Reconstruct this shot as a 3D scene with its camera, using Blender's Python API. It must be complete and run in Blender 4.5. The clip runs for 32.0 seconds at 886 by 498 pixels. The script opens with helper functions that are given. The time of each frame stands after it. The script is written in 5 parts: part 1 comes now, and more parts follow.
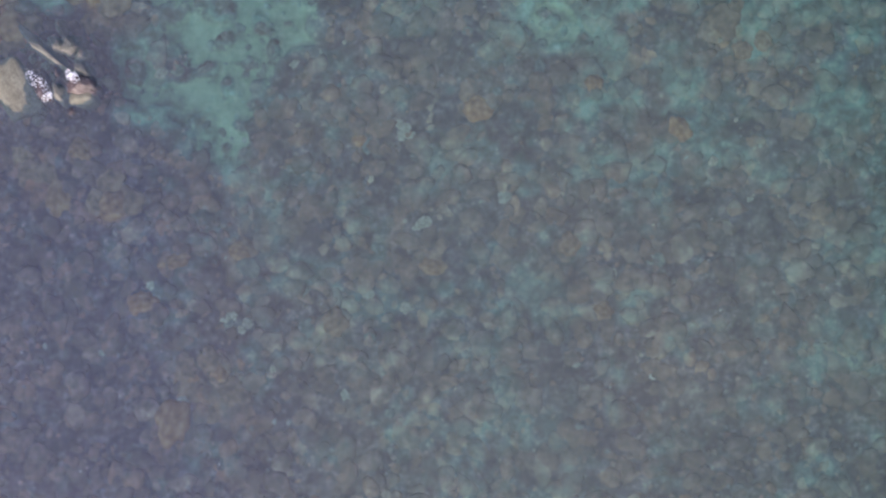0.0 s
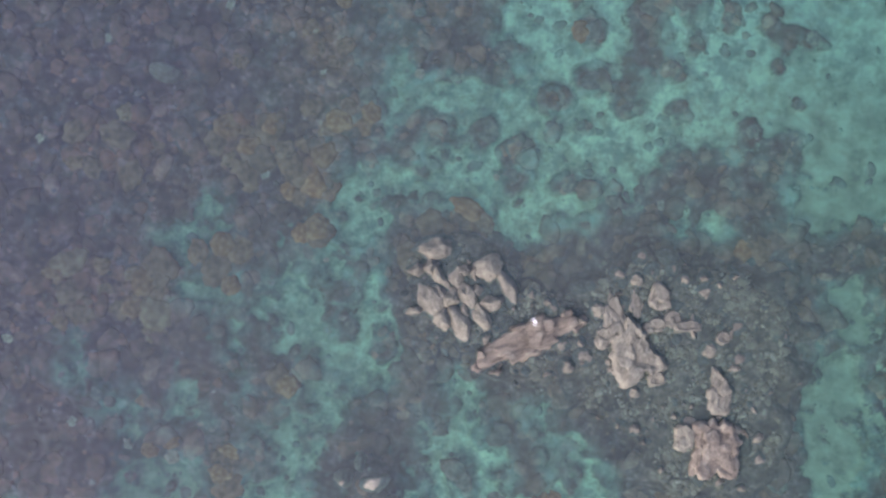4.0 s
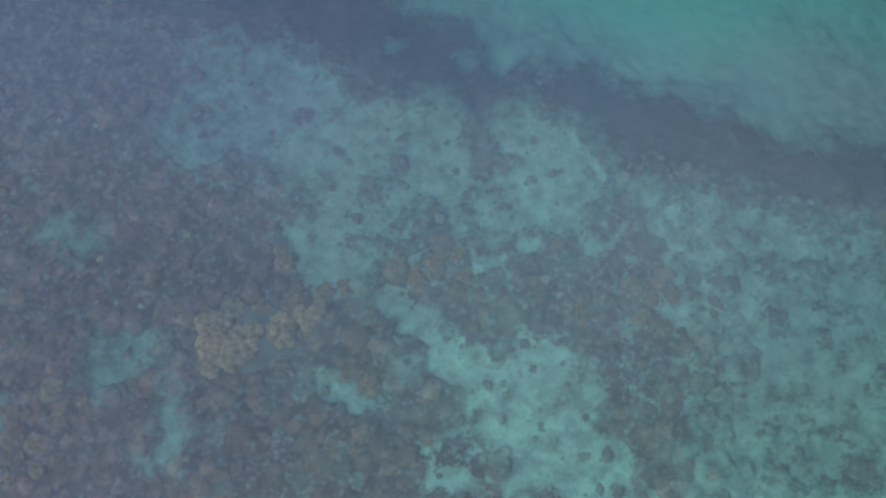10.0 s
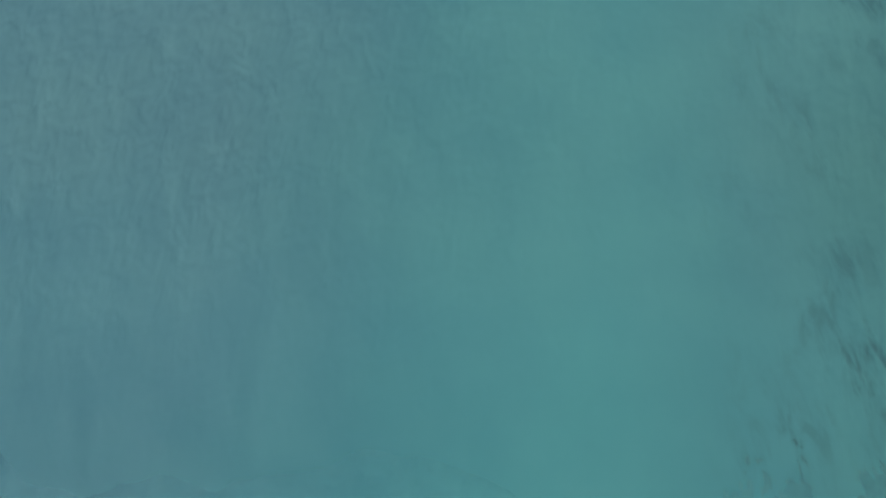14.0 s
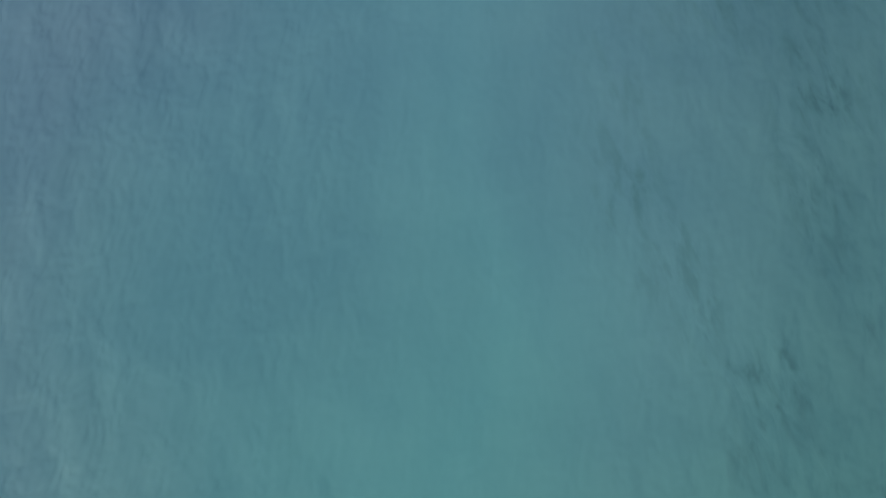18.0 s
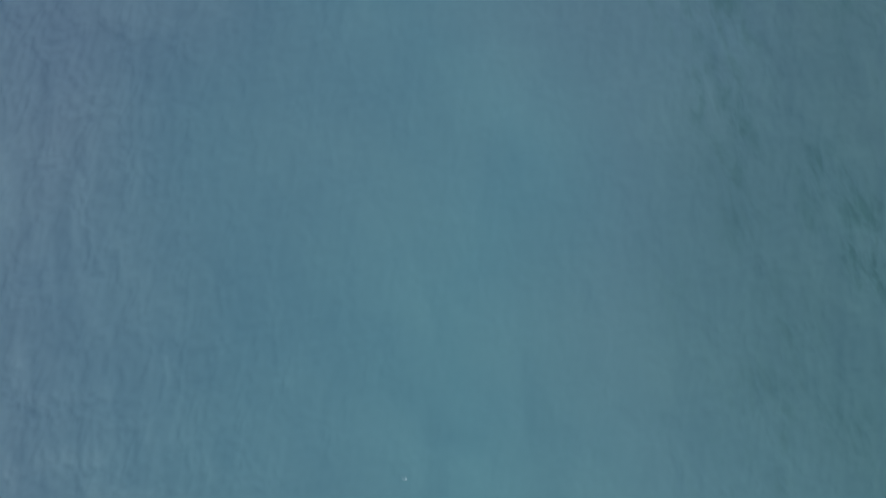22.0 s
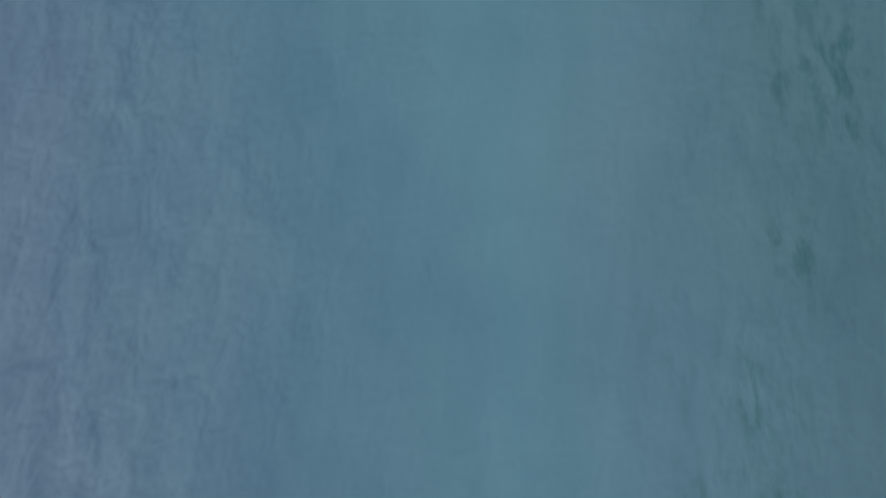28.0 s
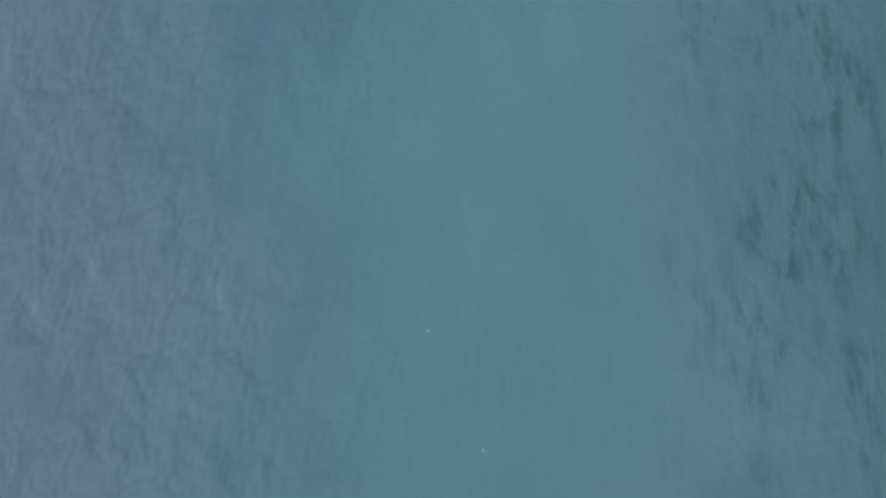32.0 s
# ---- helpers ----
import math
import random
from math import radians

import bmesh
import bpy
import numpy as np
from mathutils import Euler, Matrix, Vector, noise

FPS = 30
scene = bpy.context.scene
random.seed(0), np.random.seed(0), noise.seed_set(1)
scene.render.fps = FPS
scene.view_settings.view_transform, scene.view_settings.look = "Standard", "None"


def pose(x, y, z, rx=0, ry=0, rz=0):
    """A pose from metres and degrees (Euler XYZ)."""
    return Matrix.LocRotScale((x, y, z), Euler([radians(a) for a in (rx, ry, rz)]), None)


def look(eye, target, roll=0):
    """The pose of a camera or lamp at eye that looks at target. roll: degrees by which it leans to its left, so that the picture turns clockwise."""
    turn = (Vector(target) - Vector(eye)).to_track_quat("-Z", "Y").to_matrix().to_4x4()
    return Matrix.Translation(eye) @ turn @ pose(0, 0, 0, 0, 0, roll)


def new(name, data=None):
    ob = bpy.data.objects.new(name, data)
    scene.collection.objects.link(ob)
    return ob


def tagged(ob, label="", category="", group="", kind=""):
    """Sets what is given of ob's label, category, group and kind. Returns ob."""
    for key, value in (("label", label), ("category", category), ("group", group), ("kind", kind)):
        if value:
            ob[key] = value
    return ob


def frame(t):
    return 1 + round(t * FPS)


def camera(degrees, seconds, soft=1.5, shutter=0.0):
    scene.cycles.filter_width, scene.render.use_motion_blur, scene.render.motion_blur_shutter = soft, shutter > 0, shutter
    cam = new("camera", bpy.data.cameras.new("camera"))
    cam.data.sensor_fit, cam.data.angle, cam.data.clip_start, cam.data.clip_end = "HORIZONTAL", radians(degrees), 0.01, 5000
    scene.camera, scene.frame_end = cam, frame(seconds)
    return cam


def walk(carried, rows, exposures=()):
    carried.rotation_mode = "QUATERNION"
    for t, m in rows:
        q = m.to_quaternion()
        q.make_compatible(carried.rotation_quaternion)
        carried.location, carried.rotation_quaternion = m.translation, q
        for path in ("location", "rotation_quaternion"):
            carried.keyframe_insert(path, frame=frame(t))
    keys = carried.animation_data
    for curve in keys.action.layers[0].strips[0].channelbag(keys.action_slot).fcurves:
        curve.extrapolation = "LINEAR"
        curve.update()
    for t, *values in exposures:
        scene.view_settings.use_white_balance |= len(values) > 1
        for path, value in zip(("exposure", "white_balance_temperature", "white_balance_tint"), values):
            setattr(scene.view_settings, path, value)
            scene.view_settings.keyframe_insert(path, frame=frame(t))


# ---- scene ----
cam = camera(50.0, 32.0, soft=2.4, shutter=0.08)
PATH = [  # seconds and pose: drifting seawards over the reef, looking almost straight down
    (0, pose(5.970, 3.533, 44.219, 2.09, 3.96, -6.16)),
    (0.5, pose(4.793, 8.689, 44.158, 2.56, 1.48, 4.13)),
    (1, pose(3.672, 13.568, 44.228, 2.06, 0.08, 18.65)),
    (1.5, pose(2.345, 17.919, 44.517, 1.62, -0.41, 29.15)),
    (2, pose(0.725, 21.872, 44.734, 1.57, -0.21, 29.26)),
    (2.5, pose(-1.039, 25.728, 44.924, 1.35, -0.15, 23.79)),
    (3, pose(-2.287, 29.595, 45.040, 1.18, -0.14, 16.76)),
    (3.5, pose(-2.865, 33.455, 45.331, 1.04, 0.15, 13.67)),
    (5.5, pose(-3.577, 46.933, 46.745, 2.84, -0.19, -4.02)),
    (6, pose(-3.465, 50.188, 46.929, 3.47, -0.44, -5.83)),
    (6.5, pose(-3.055, 53.395, 47.035, 4.23, -0.44, -5.80)),
    (7, pose(-2.468, 56.282, 46.975, 9.20, -0.22, -5.31)),
    (7.5, pose(-1.921, 59.692, 46.938, 13.71, -0.07, -5.16)),
    (8, pose(-1.426, 63.714, 46.667, 15.48, -0.03, -4.94)),
    (8.5, pose(-0.844, 67.933, 46.613, 16.23, 0.06, -4.76)),
    (9, pose(-0.282, 72.118, 46.614, 16.85, -0.08, -2.00)),
    (9.5, pose(0.246, 76.196, 46.727, 17.43, -1.31, 11.79)),
    (10, pose(0.502, 80.385, 46.613, 17.92, -0.52, 16.92)),
    (10.5, pose(0.782, 84.651, 46.444, 18.70, 1.20, 16.83)),
    (11, pose(1.471, 88.920, 46.435, 19.34, 3.74, 13.70)),
    (11.5, pose(2.135, 93.315, 46.305, 19.75, 6.40, 8.80)),
    (12, pose(2.616, 97.707, 46.238, 20.16, 7.81, 6.29)),
    (13, pose(3.364, 106.585, 46.286, 19.33, 7.40, 5.20)),
    (14, pose(4.062, 115.486, 46.334, 18.50, 6.24, 4.10)),
    (15, pose(4.709, 124.409, 46.381, 18.07, 5.08, 3.00)),
    (16, pose(5.300, 133.354, 46.429, 17.14, 3.60, 2.20)),
    (17, pose(5.830, 142.521, 46.476, 16.21, 1.80, 1.40)),
    (18, pose(6.278, 151.708, 46.490, 16.00, 0.00, 1.29)),
    (19, pose(6.543, 160.904, 46.469, 16.00, 0.00, 1.86)),
    (20, pose(6.611, 170.103, 46.448, 16.00, 0.00, 2.43)),
    (21, pose(6.436, 179.302, 46.428, 16.00, 0.00, 3.00)),
    (22, pose(5.391, 188.496, 46.407, 16.00, 0.00, 5.00)),
    (23, pose(3.987, 197.681, 46.386, 16.00, 0.00, 7.00)),
    (24, pose(2.355, 206.852, 46.366, 16.00, 0.00, 8.60)),
    (25, pose(0.494, 216.006, 46.345, 16.00, 0.00, 10.20)),
    (26, pose(-1.575, 225.140, 46.324, 15.96, 0.00, 11.20)),
    (27, pose(-3.759, 234.267, 46.303, 15.88, 0.00, 11.60)),
    (28, pose(-6.067, 243.387, 46.283, 15.81, 0.00, 12.00)),
    (29, pose(-8.460, 252.501, 46.262, 15.73, 0.00, 12.25)),
    (30, pose(-10.900, 261.608, 46.241, 15.65, 0.00, 12.50)),
    (31, pose(-13.360, 270.708, 46.221, 15.58, 0.00, 12.75)),
    (32, pose(-15.663, 279.800, 46.200, 15.50, 0.00, 13.00)),
]

walk(cam, PATH, exposures=[(0.0, 1.60), (1.5, 1.55), (3.0, 1.49), (6.0, 1.44), (9.0, 1.40), (12.0, 1.37), (25.0, 1.36), (32.0, 1.39)])

# ---- world, sun ----
world = bpy.data.worlds.new("overcast_sky")
scene.world = world
world.use_nodes = True
wn, wl = world.node_tree.nodes, world.node_tree.links
sky = wn.new("ShaderNodeTexSky")
sky.sky_type = "NISHITA"
sky.sun_disc = False
sky.sun_elevation = radians(35)
sky.sun_rotation = radians(215)
sky.air_density, sky.dust_density, sky.ozone_density = 1.0, 5.0, 1.0
wl.new(sky.outputs[0], wn["Background"].inputs[0])
wn["Background"].inputs[1].default_value = 0.142
sun = new("sun", bpy.data.lights.new("sun", "SUN"))
sun.data.energy = 0.8
sun.data.angle = radians(45)
sun.data.color = (1.0, 0.95, 0.88)
sun.matrix_world = look((-34, -49, 42), (0, 0, 0))


# ---- noise on arrays ----
def hashed(ix, iy, seed):
    n = (ix.astype(np.int64) * 374761393 + iy.astype(np.int64) * 668265263 + seed * 974634777) & 0x7FFFFFFF
    n = ((n ^ (n >> 13)) * 1274126177) & 0x7FFFFFFF
    n = ((n ^ (n >> 16)) * 2246822519) & 0x7FFFFFFF
    return (n & 0xFFFFF) / 0xFFFFF


def soft_noise(x, y, size, seed=0):
    """Smooth noise between -1 and 1, with lumps about size metres wide."""
    u, v = np.asarray(x, float) / size, np.asarray(y, float) / size
    ix, iy = np.floor(u), np.floor(v)
    fx, fy = u - ix, v - iy
    fx, fy = fx * fx * (3 - 2 * fx), fy * fy * (3 - 2 * fy)
    a, b = hashed(ix, iy, seed), hashed(ix + 1, iy, seed)
    c, d = hashed(ix, iy + 1, seed), hashed(ix + 1, iy + 1, seed)
    return 2 * ((a + (b - a) * fx) * (1 - fy) + (c + (d - c) * fx) * fy) - 1


def smooth(a, b, x):
    t = np.clip((x - a) / (b - a), 0, 1)
    return t * t * (3 - 2 * t)


# ---- plan of the seabed: where sand lies between the coral ----
SAND_LANDWARD = [  # centre x, y, half-lengths, turn
    (-10.9, 15.5, 1.1, 1.39, 27), (-11.8, 16.3, 0.69, 0.5, 27), (-9.9, 15.1, 1.1, 0.78, 27), (-8.0, 15.0, 1.79, 1.11, 27), (-6.4, 16.6, 1.52, 1.53, 27),
    (-5.3, 18.1, 1.52, 1.81, 27), (-3.8, 16.7, 1.38, 0.83, 27), (-6.7, 13.6, 1.38, 0.77, 27), (-7.6, 12.3, 1.1, 1.1, 27), (-6.2, 15.0, 1.66, 0.69, 27),
    (-8.5, 17.7, 1.11, 0.61, 27), (-6.7, 18.9, 0.97, 0.97, 27), (-3.4, 18.1, 0.83, 0.55, 27), (-8.8, 19.4, 1.39, 0.28, -13), (-7.9, 21.4, 0.33, 1.81, 27),
    (-6.0, 20.7, 0.83, 0.56, 27), (-7.6, 22.5, 0.5, 0.7, 27), (-9.4, 22.5, 0.61, 0.78, 27), (-10.9, 22.4, 0.55, 0.5, 27), (-11.6, 20.8, 0.5, 0.84, 27),
]
SAND_LANDWARD_REST = [  # centre x, y, half-lengths, turn
    (-13.7, 21.6, 0.78, 0.5, 27), (-15.8, 20.9, 1.05, 0.78, 27), (-10.6, 24.1, 1.39, 0.5, 27),
]
SAND_LACE = [  # centre x, y, half-lengths, turn
    (-2.4, 22.2, 0.5, 1.06, 27), (-3.4, 23.4, 0.33, 1.06, 27), (-4.7, 23.0, 1.05, 0.33, 27), (-1.7, 23.3, 1.05, 0.28, 27), (-1.5, 26.6, 0.33, 1.68, 27),
    (-0.4, 27.4, 0.72, 1.68, 27), (1.2, 26.1, 0.72, 1.06, 27), (0.7, 24.1, 0.5, 0.78, 27), (5.6, 28.0, 0.28, 1.68, 27), (6.4, 26.8, 0.61, 0.61, 27),
    (-3.6, 20.8, 0.78, 0.5, 27), (0.1, 20.8, 1.05, 0.45, 27), (1.7, 23.2, 1.05, 0.33, 27), (17.2, 31.4, 1.11, 1.4, 27), (17.8, 28.9, 0.78, 0.78, 27),
    (17.2, 34.5, 1.12, 1.68, 27), (16.0, 34.5, 0.78, 1.07, 27), (11.3, 25.9, 0.42, 0.83, 27), (9.4, 15.9, 0.97, 0.96, 27), (23.1, 17.6, 0.69, 1.04, 27),
]
SAND_LAGOON = [  # centre x, y, half-lengths, turn
    (-15.4, 23.3, 1.91, 1.85, 14), (-15.2, 24.8, 0.84, 0.56, 14), (-15.9, 21.8, 1.07, 0.84, 14), (-15.6, 20.9, 0.84, 0.5, 14), (-14.2, 22.1, 0.84, 0.7, 14),
    (-22.2, 20.7, 0.39, 0.84, 14), (-9.8, 27.3, 0.84, 0.5, 14), (-8.9, 28.4, 0.84, 0.39, 14), (-8.7, 29.9, 0.51, 0.51, 14), (-7.6, 29.0, 0.51, 0.7, 14),
    (-9.5, 26.2, 0.39, 0.78, 14), (-10.0, 24.9, 0.7, 0.28, 14), (-8.7, 24.5, 0.39, 0.56, 14), (-11.0, 23.2, 0.84, 0.34, 14), (-10.3, 22.6, 0.7, 0.28, 14),
    (-12.4, 24.0, 0.25, 0.5, 14), (-8.5, 27.0, 0.28, 0.5, 14), (-6.3, 20.7, 0.84, 0.5, 14), (-8.4, 20.7, 0.67, 0.67, 14),
]
SAND_WEB = [  # centre x, y, half-lengths, turn
    (-0.8, 29.8, 0.79, 0.67, 14), (-0.8, 30.7, 0.39, 0.7, 14), (-1.5, 31.4, 0.51, 0.39, 14), (-1.6, 28.2, 0.39, 0.5, 14), (-1.4, 26.5, 0.34, 1.12, 14),
    (-1.7, 25.4, 0.39, 0.78, 14), (-0.7, 27.0, 0.5, 0.78, 14), (0.5, 28.1, 0.79, 0.45, 14), (-2.9, 25.6, 0.36, 0.36, 14), (-0.6, 25.6, 0.5, 0.5, 14),
    (-2.7, 22.4, 0.5, 0.5, 14), (-1.7, 23.0, 0.78, 0.36, 14), (-0.0, 23.1, 0.5, 1.06, 14), (0.7, 24.8, 0.28, 0.78, 14), (2.7, 30.7, 0.36, 0.5, 14),
    (3.3, 29.4, 0.28, 0.5, 14), (4.1, 27.3, 0.22, 1.06, 14), (5.1, 26.9, 0.5, 1.26, 14),
]
SAND_EAST = [  # centre x, y, half-lengths, turn
    (17.9, 30.0, 0.61, 1.62, 14), (16.3, 32.7, 0.78, 0.5, 14), (17.2, 34.1, 0.67, 1.06, 14), (16.9, 38.9, 0.79, 0.79, 14), (14.0, 36.5, 0.34, 1.54, 14),
    (17.9, 27.7, 1.01, 0.78, 14), (18.0, 31.7, 1.06, 0.5, 14), (17.7, 37.7, 0.78, 0.79, 14),
]
SAND_GAP = [  # centre x, y, half-lengths, turn
    (-0.9, 43.8, 3.95, 2.84, 14), (-3.5, 44.9, 2.26, 1.42, 14), (2.3, 46.1, 4.23, 1.7, 14), (7.1, 46.7, 3.95, 1.42, 14), (11.1, 48.3, 4.23, 1.99, 14),
    (14.6, 45.7, 1.83, 2.26, 14), (-0.2, 40.2, 1.35, 1.19, 14), (2.7, 42.3, 2.54, 1.41, 14), (5.0, 44.7, 1.97, 1.28, 14), (14.6, 43.3, 1.55, 0.99, 14),
    (14.8, 47.4, 1.69, 2.83, 14),
]
SAND_RILLS = [  # centre x, y, half-lengths, turn
    (-8.1, 40.3, 0.96, 0.79, 14), (-6.3, 41.0, 0.79, 0.62, 14), (-8.3, 37.5, 1.07, 0.57, 44), (-8.8, 36.7, 0.34, 0.62, 14), (-7.8, 38.4, 0.68, 0.51, 14),
    (-16.6, 35.9, 0.79, 0.79, 14), (-15.3, 37.1, 0.68, 0.74, 14), (-15.1, 37.9, 0.25, 0.51, 14), (-16.0, 36.5, 0.85, 0.31, 14), (-10.4, 34.5, 0.62, 0.79, 14),
    (-11.0, 33.5, 0.84, 0.62, 14), (-10.1, 33.0, 1.13, 1.01, 14), (-9.3, 32.3, 0.96, 0.62, 14), (-14.8, 33.9, 0.79, 0.45, 14), (-13.6, 33.3, 0.37, 0.79, 14),
    (-12.9, 32.0, 0.25, 1.01, 14),
]
SAND_HOLLOWS = [  # centre x, y, half-lengths, turn
    (-19.5, 28.3, 0.62, 0.45, 14), (-18.9, 27.8, 0.51, 0.34, 14), (-20.7, 29.3, 0.31, 0.79, 14), (-6.6, 35.0, 0.25, 0.68, 14), (-6.6, 34.1, 0.37, 0.45, 14),
    (-5.8, 33.5, 0.37, 1.07, 14), (-7.1, 32.9, 0.67, 0.62, 14), (-7.7, 31.6, 0.79, 0.51, 14), (-6.4, 31.0, 1.07, 0.51, 14), (-5.5, 32.1, 0.67, 0.51, 14),
    (-17.3, 27.1, 0.31, 0.79, 14), (-15.1, 27.7, 0.51, 0.28, 14), (-14.9, 28.2, 0.28, 0.36, 14),
]
SAND_CHANNEL = [  # centre x, y, half-lengths, turn
    (-6.5, 57.9, 1.02, 0.65, -5), (-5.3, 57.6, 1.41, 0.95, -5), (-6.0, 60.4, 0.53, 0.83, -5), (-6.5, 61.6, 0.38, 0.54, -5), (-5.0, 61.5, 0.53, 0.48, -5),
    (-3.8, 58.8, 1.11, 0.83, -5), (-2.7, 57.5, 0.7, 0.53, -5), (-3.5, 61.7, 0.38, 0.84, -5), (-1.2, 61.5, 0.71, 0.72, -5), (-2.3, 62.5, 1.12, 0.39, -5),
    (-3.8, 55.8, 0.53, 0.53, -5), (-3.2, 54.6, 0.93, 1.12, -5), (-2.7, 53.3, 0.82, 1.23, -5), (-2.4, 52.1, 0.7, 0.7, -5), (-1.7, 55.6, 0.29, 0.71, -5),
    (-1.7, 54.1, 0.29, 0.82, -5), (-1.0, 50.0, 1.51, 1.22, -5), (-1.7, 49.2, 0.7, 0.81, -5), (0.2, 50.2, 0.93, 1.05, -5),
]
SAND_RIVER = [  # centre x, y, half-lengths, turn
    (-0.4, 48.2, 0.81, 0.52, -5), (0.9, 47.9, 1.39, 1.1, -5), (0.8, 46.3, 1.33, 1.62, -5), (1.5, 44.8, 1.68, 1.39, -5), (-0.9, 44.2, 1.85, 1.27, -5),
    (-4.0, 45.1, 1.68, 0.75, -5), (-5.4, 44.7, 0.69, 0.46, -5), (-3.0, 45.8, 0.93, 0.52, -5), (-2.7, 42.9, 1.27, 1.03, -5), (-1.9, 42.0, 2.71, 1.03, -5),
    (-4.0, 41.3, 1.32, 0.57, -5), (-5.2, 40.8, 0.8, 0.31, -5), (-7.8, 40.7, 0.8, 0.34, -5), (-6.6, 41.0, 0.69, 0.28, -5), (0.3, 41.2, 1.61, 1.03, -5),
    (-0.1, 39.8, 1.04, 0.63, -5), (1.6, 42.5, 1.04, 1.03, -5), (2.7, 45.3, 1.04, 1.04, -5),
]
SAND_RUNNEL = [  # centre x, y, half-lengths, turn
    (3.8, 43.8, 1.5, 0.75, -5), (4.8, 42.3, 0.64, 0.75, -5), (-7.1, 46.1, 0.26, 0.69, -5), (-6.8, 44.6, 0.26, 0.52, -5), (-7.6, 38.7, 0.8, 0.62, -5),
    (-8.5, 39.3, 0.52, 0.46, -5), (-6.8, 38.9, 0.37, 0.45, -5), (2.2, 52.4, 0.7, 0.47, -5), (2.7, 51.4, 1.11, 0.64, -5), (3.1, 49.7, 0.64, 1.05, -5),
    (1.8, 48.5, 0.52, 0.32, -5), (1.0, 48.9, 0.46, 0.32, -5),
]
SAND_FLAT = [  # centre x, y, half-lengths, turn
    (7.8, 52.5, 2.22, 1.94, -5), (9.0, 49.8, 2.8, 1.64, -5), (12.4, 54.5, 3.52, 2.25, -5), (6.8, 48.2, 1.63, 1.63, -5), (11.6, 47.2, 4.36, 1.92, -5),
    (16.3, 49.8, 3.8, 3.52, -5), (17.8, 55.5, 2.65, 3.57, -5), (9.8, 59.2, 1.65, 1.37, -5), (12.7, 58.3, 2.83, 1.67, -5), (6.5, 45.6, 1.33, 0.75, -5),
    (5.2, 53.9, 0.82, 1.06, -5), (4.8, 56.0, 1.06, 0.83, -5), (4.0, 56.9, 0.82, 0.77, -5), (15.4, 44.3, 2.79, 1.33, -5), (17.3, 45.0, 2.21, 1.33, -5),
    (18.1, 58.8, 1.65, 1.67, -5), (14.5, 61.2, 1.65, 0.78, -5), (9.6, 41.3, 0.46, 0.8, -5), (7.9, 41.2, 0.46, 0.8, -5),
]
SAND_BASIN = [  # centre x, y, half-lengths, turn
    (-9.6, 77.7, 1.68, 1.13, -5), (-10.6, 77.3, 1.08, 1.31, -5), (-10.9, 75.9, 0.83, 0.49, -5), (-8.2, 75.7, 1.37, 0.73, -5), (-7.1, 74.7, 1.06, 0.91, -5),
    (-5.3, 74.2, 1.59, 1.09, -5), (-3.1, 76.2, 1.07, 0.99, -5), (-4.0, 76.6, 0.84, 0.68, -5), (-2.8, 77.3, 0.33, 0.56, -5), (-2.3, 74.9, 2.25, 1.41, -5),
    (-1.0, 73.6, 1.53, 1.15, -5), (0.1, 75.7, 0.54, 0.68, -5), (0.5, 73.9, 0.53, 1.09, -5), (-3.7, 72.6, 1.52, 1.01, -5), (-2.6, 71.3, 1.22, 1.35, -5),
    (-2.7, 69.9, 1.21, 1.33, -5), (-2.3, 68.4, 0.51, 0.62, -5), (-3.8, 69.1, 0.37, 0.51, -5),
]
SAND_POCKETS = [  # centre x, y, half-lengths, turn
    (2.2, 72.8, 0.65, 0.78, -5), (2.4, 71.5, 0.38, 0.65, -5), (-1.1, 79.1, 0.73, 0.38, -5), (-6.2, 86.5, 1.2, 0.24, -5), (-13.9, 82.0, 0.31, 0.91, -5),
    (-14.4, 82.9, 0.21, 0.43, -5), (-16.8, 73.7, 1.05, 0.6, -5), (-17.7, 74.0, 0.82, 0.48, -5), (-16.8, 72.8, 0.52, 0.38, -5), (-10.2, 70.8, 0.81, 0.46, -5),
    (-10.8, 70.3, 0.63, 0.35, -5), (-9.9, 71.6, 0.52, 0.35, -5), (-9.0, 70.4, 0.52, 0.46, -5), (-9.4, 68.7, 0.63, 0.62, -5), (-7.5, 67.4, 0.31, 0.9, -5),
    (-7.2, 67.9, 0.37, 0.31, -5), (-11.7, 66.7, 0.42, 1.0, -5), (-11.2, 65.8, 0.51, 0.44, -5), (-22.8, 79.4, 0.54, 0.89, -5),
]
SAND_MEADOW = [  # centre x, y, half-lengths, turn
    (5.8, 83.1, 0.87, 1.21, -5), (6.1, 80.5, 1.72, 1.51, -5), (8.2, 80.0, 2.94, 1.83, -5), (10.8, 80.7, 1.42, 1.85, -5), (9.4, 77.6, 2.3, 1.47, -5),
    (6.6, 77.2, 1.69, 1.14, -5), (5.0, 76.4, 1.08, 0.81, -5), (6.2, 74.1, 1.07, 1.1, -5), (7.8, 74.9, 1.37, 0.8, -5), (3.7, 87.8, 0.83, 1.97, -5),
    (3.6, 89.9, 1.16, 2.01, -5), (5.1, 88.7, 1.15, 1.99, -5), (5.9, 86.9, 1.46, 1.61, -5), (7.4, 86.1, 1.45, 1.6, -5), (8.9, 85.2, 1.01, 1.03, -5),
    (14.6, 85.4, 1.77, 2.65, -5), (17.2, 87.6, 3.07, 2.72, -5), (17.9, 82.4, 2.37, 1.9, -5), (13.8, 80.4, 1.41, 1.85, -5),
]
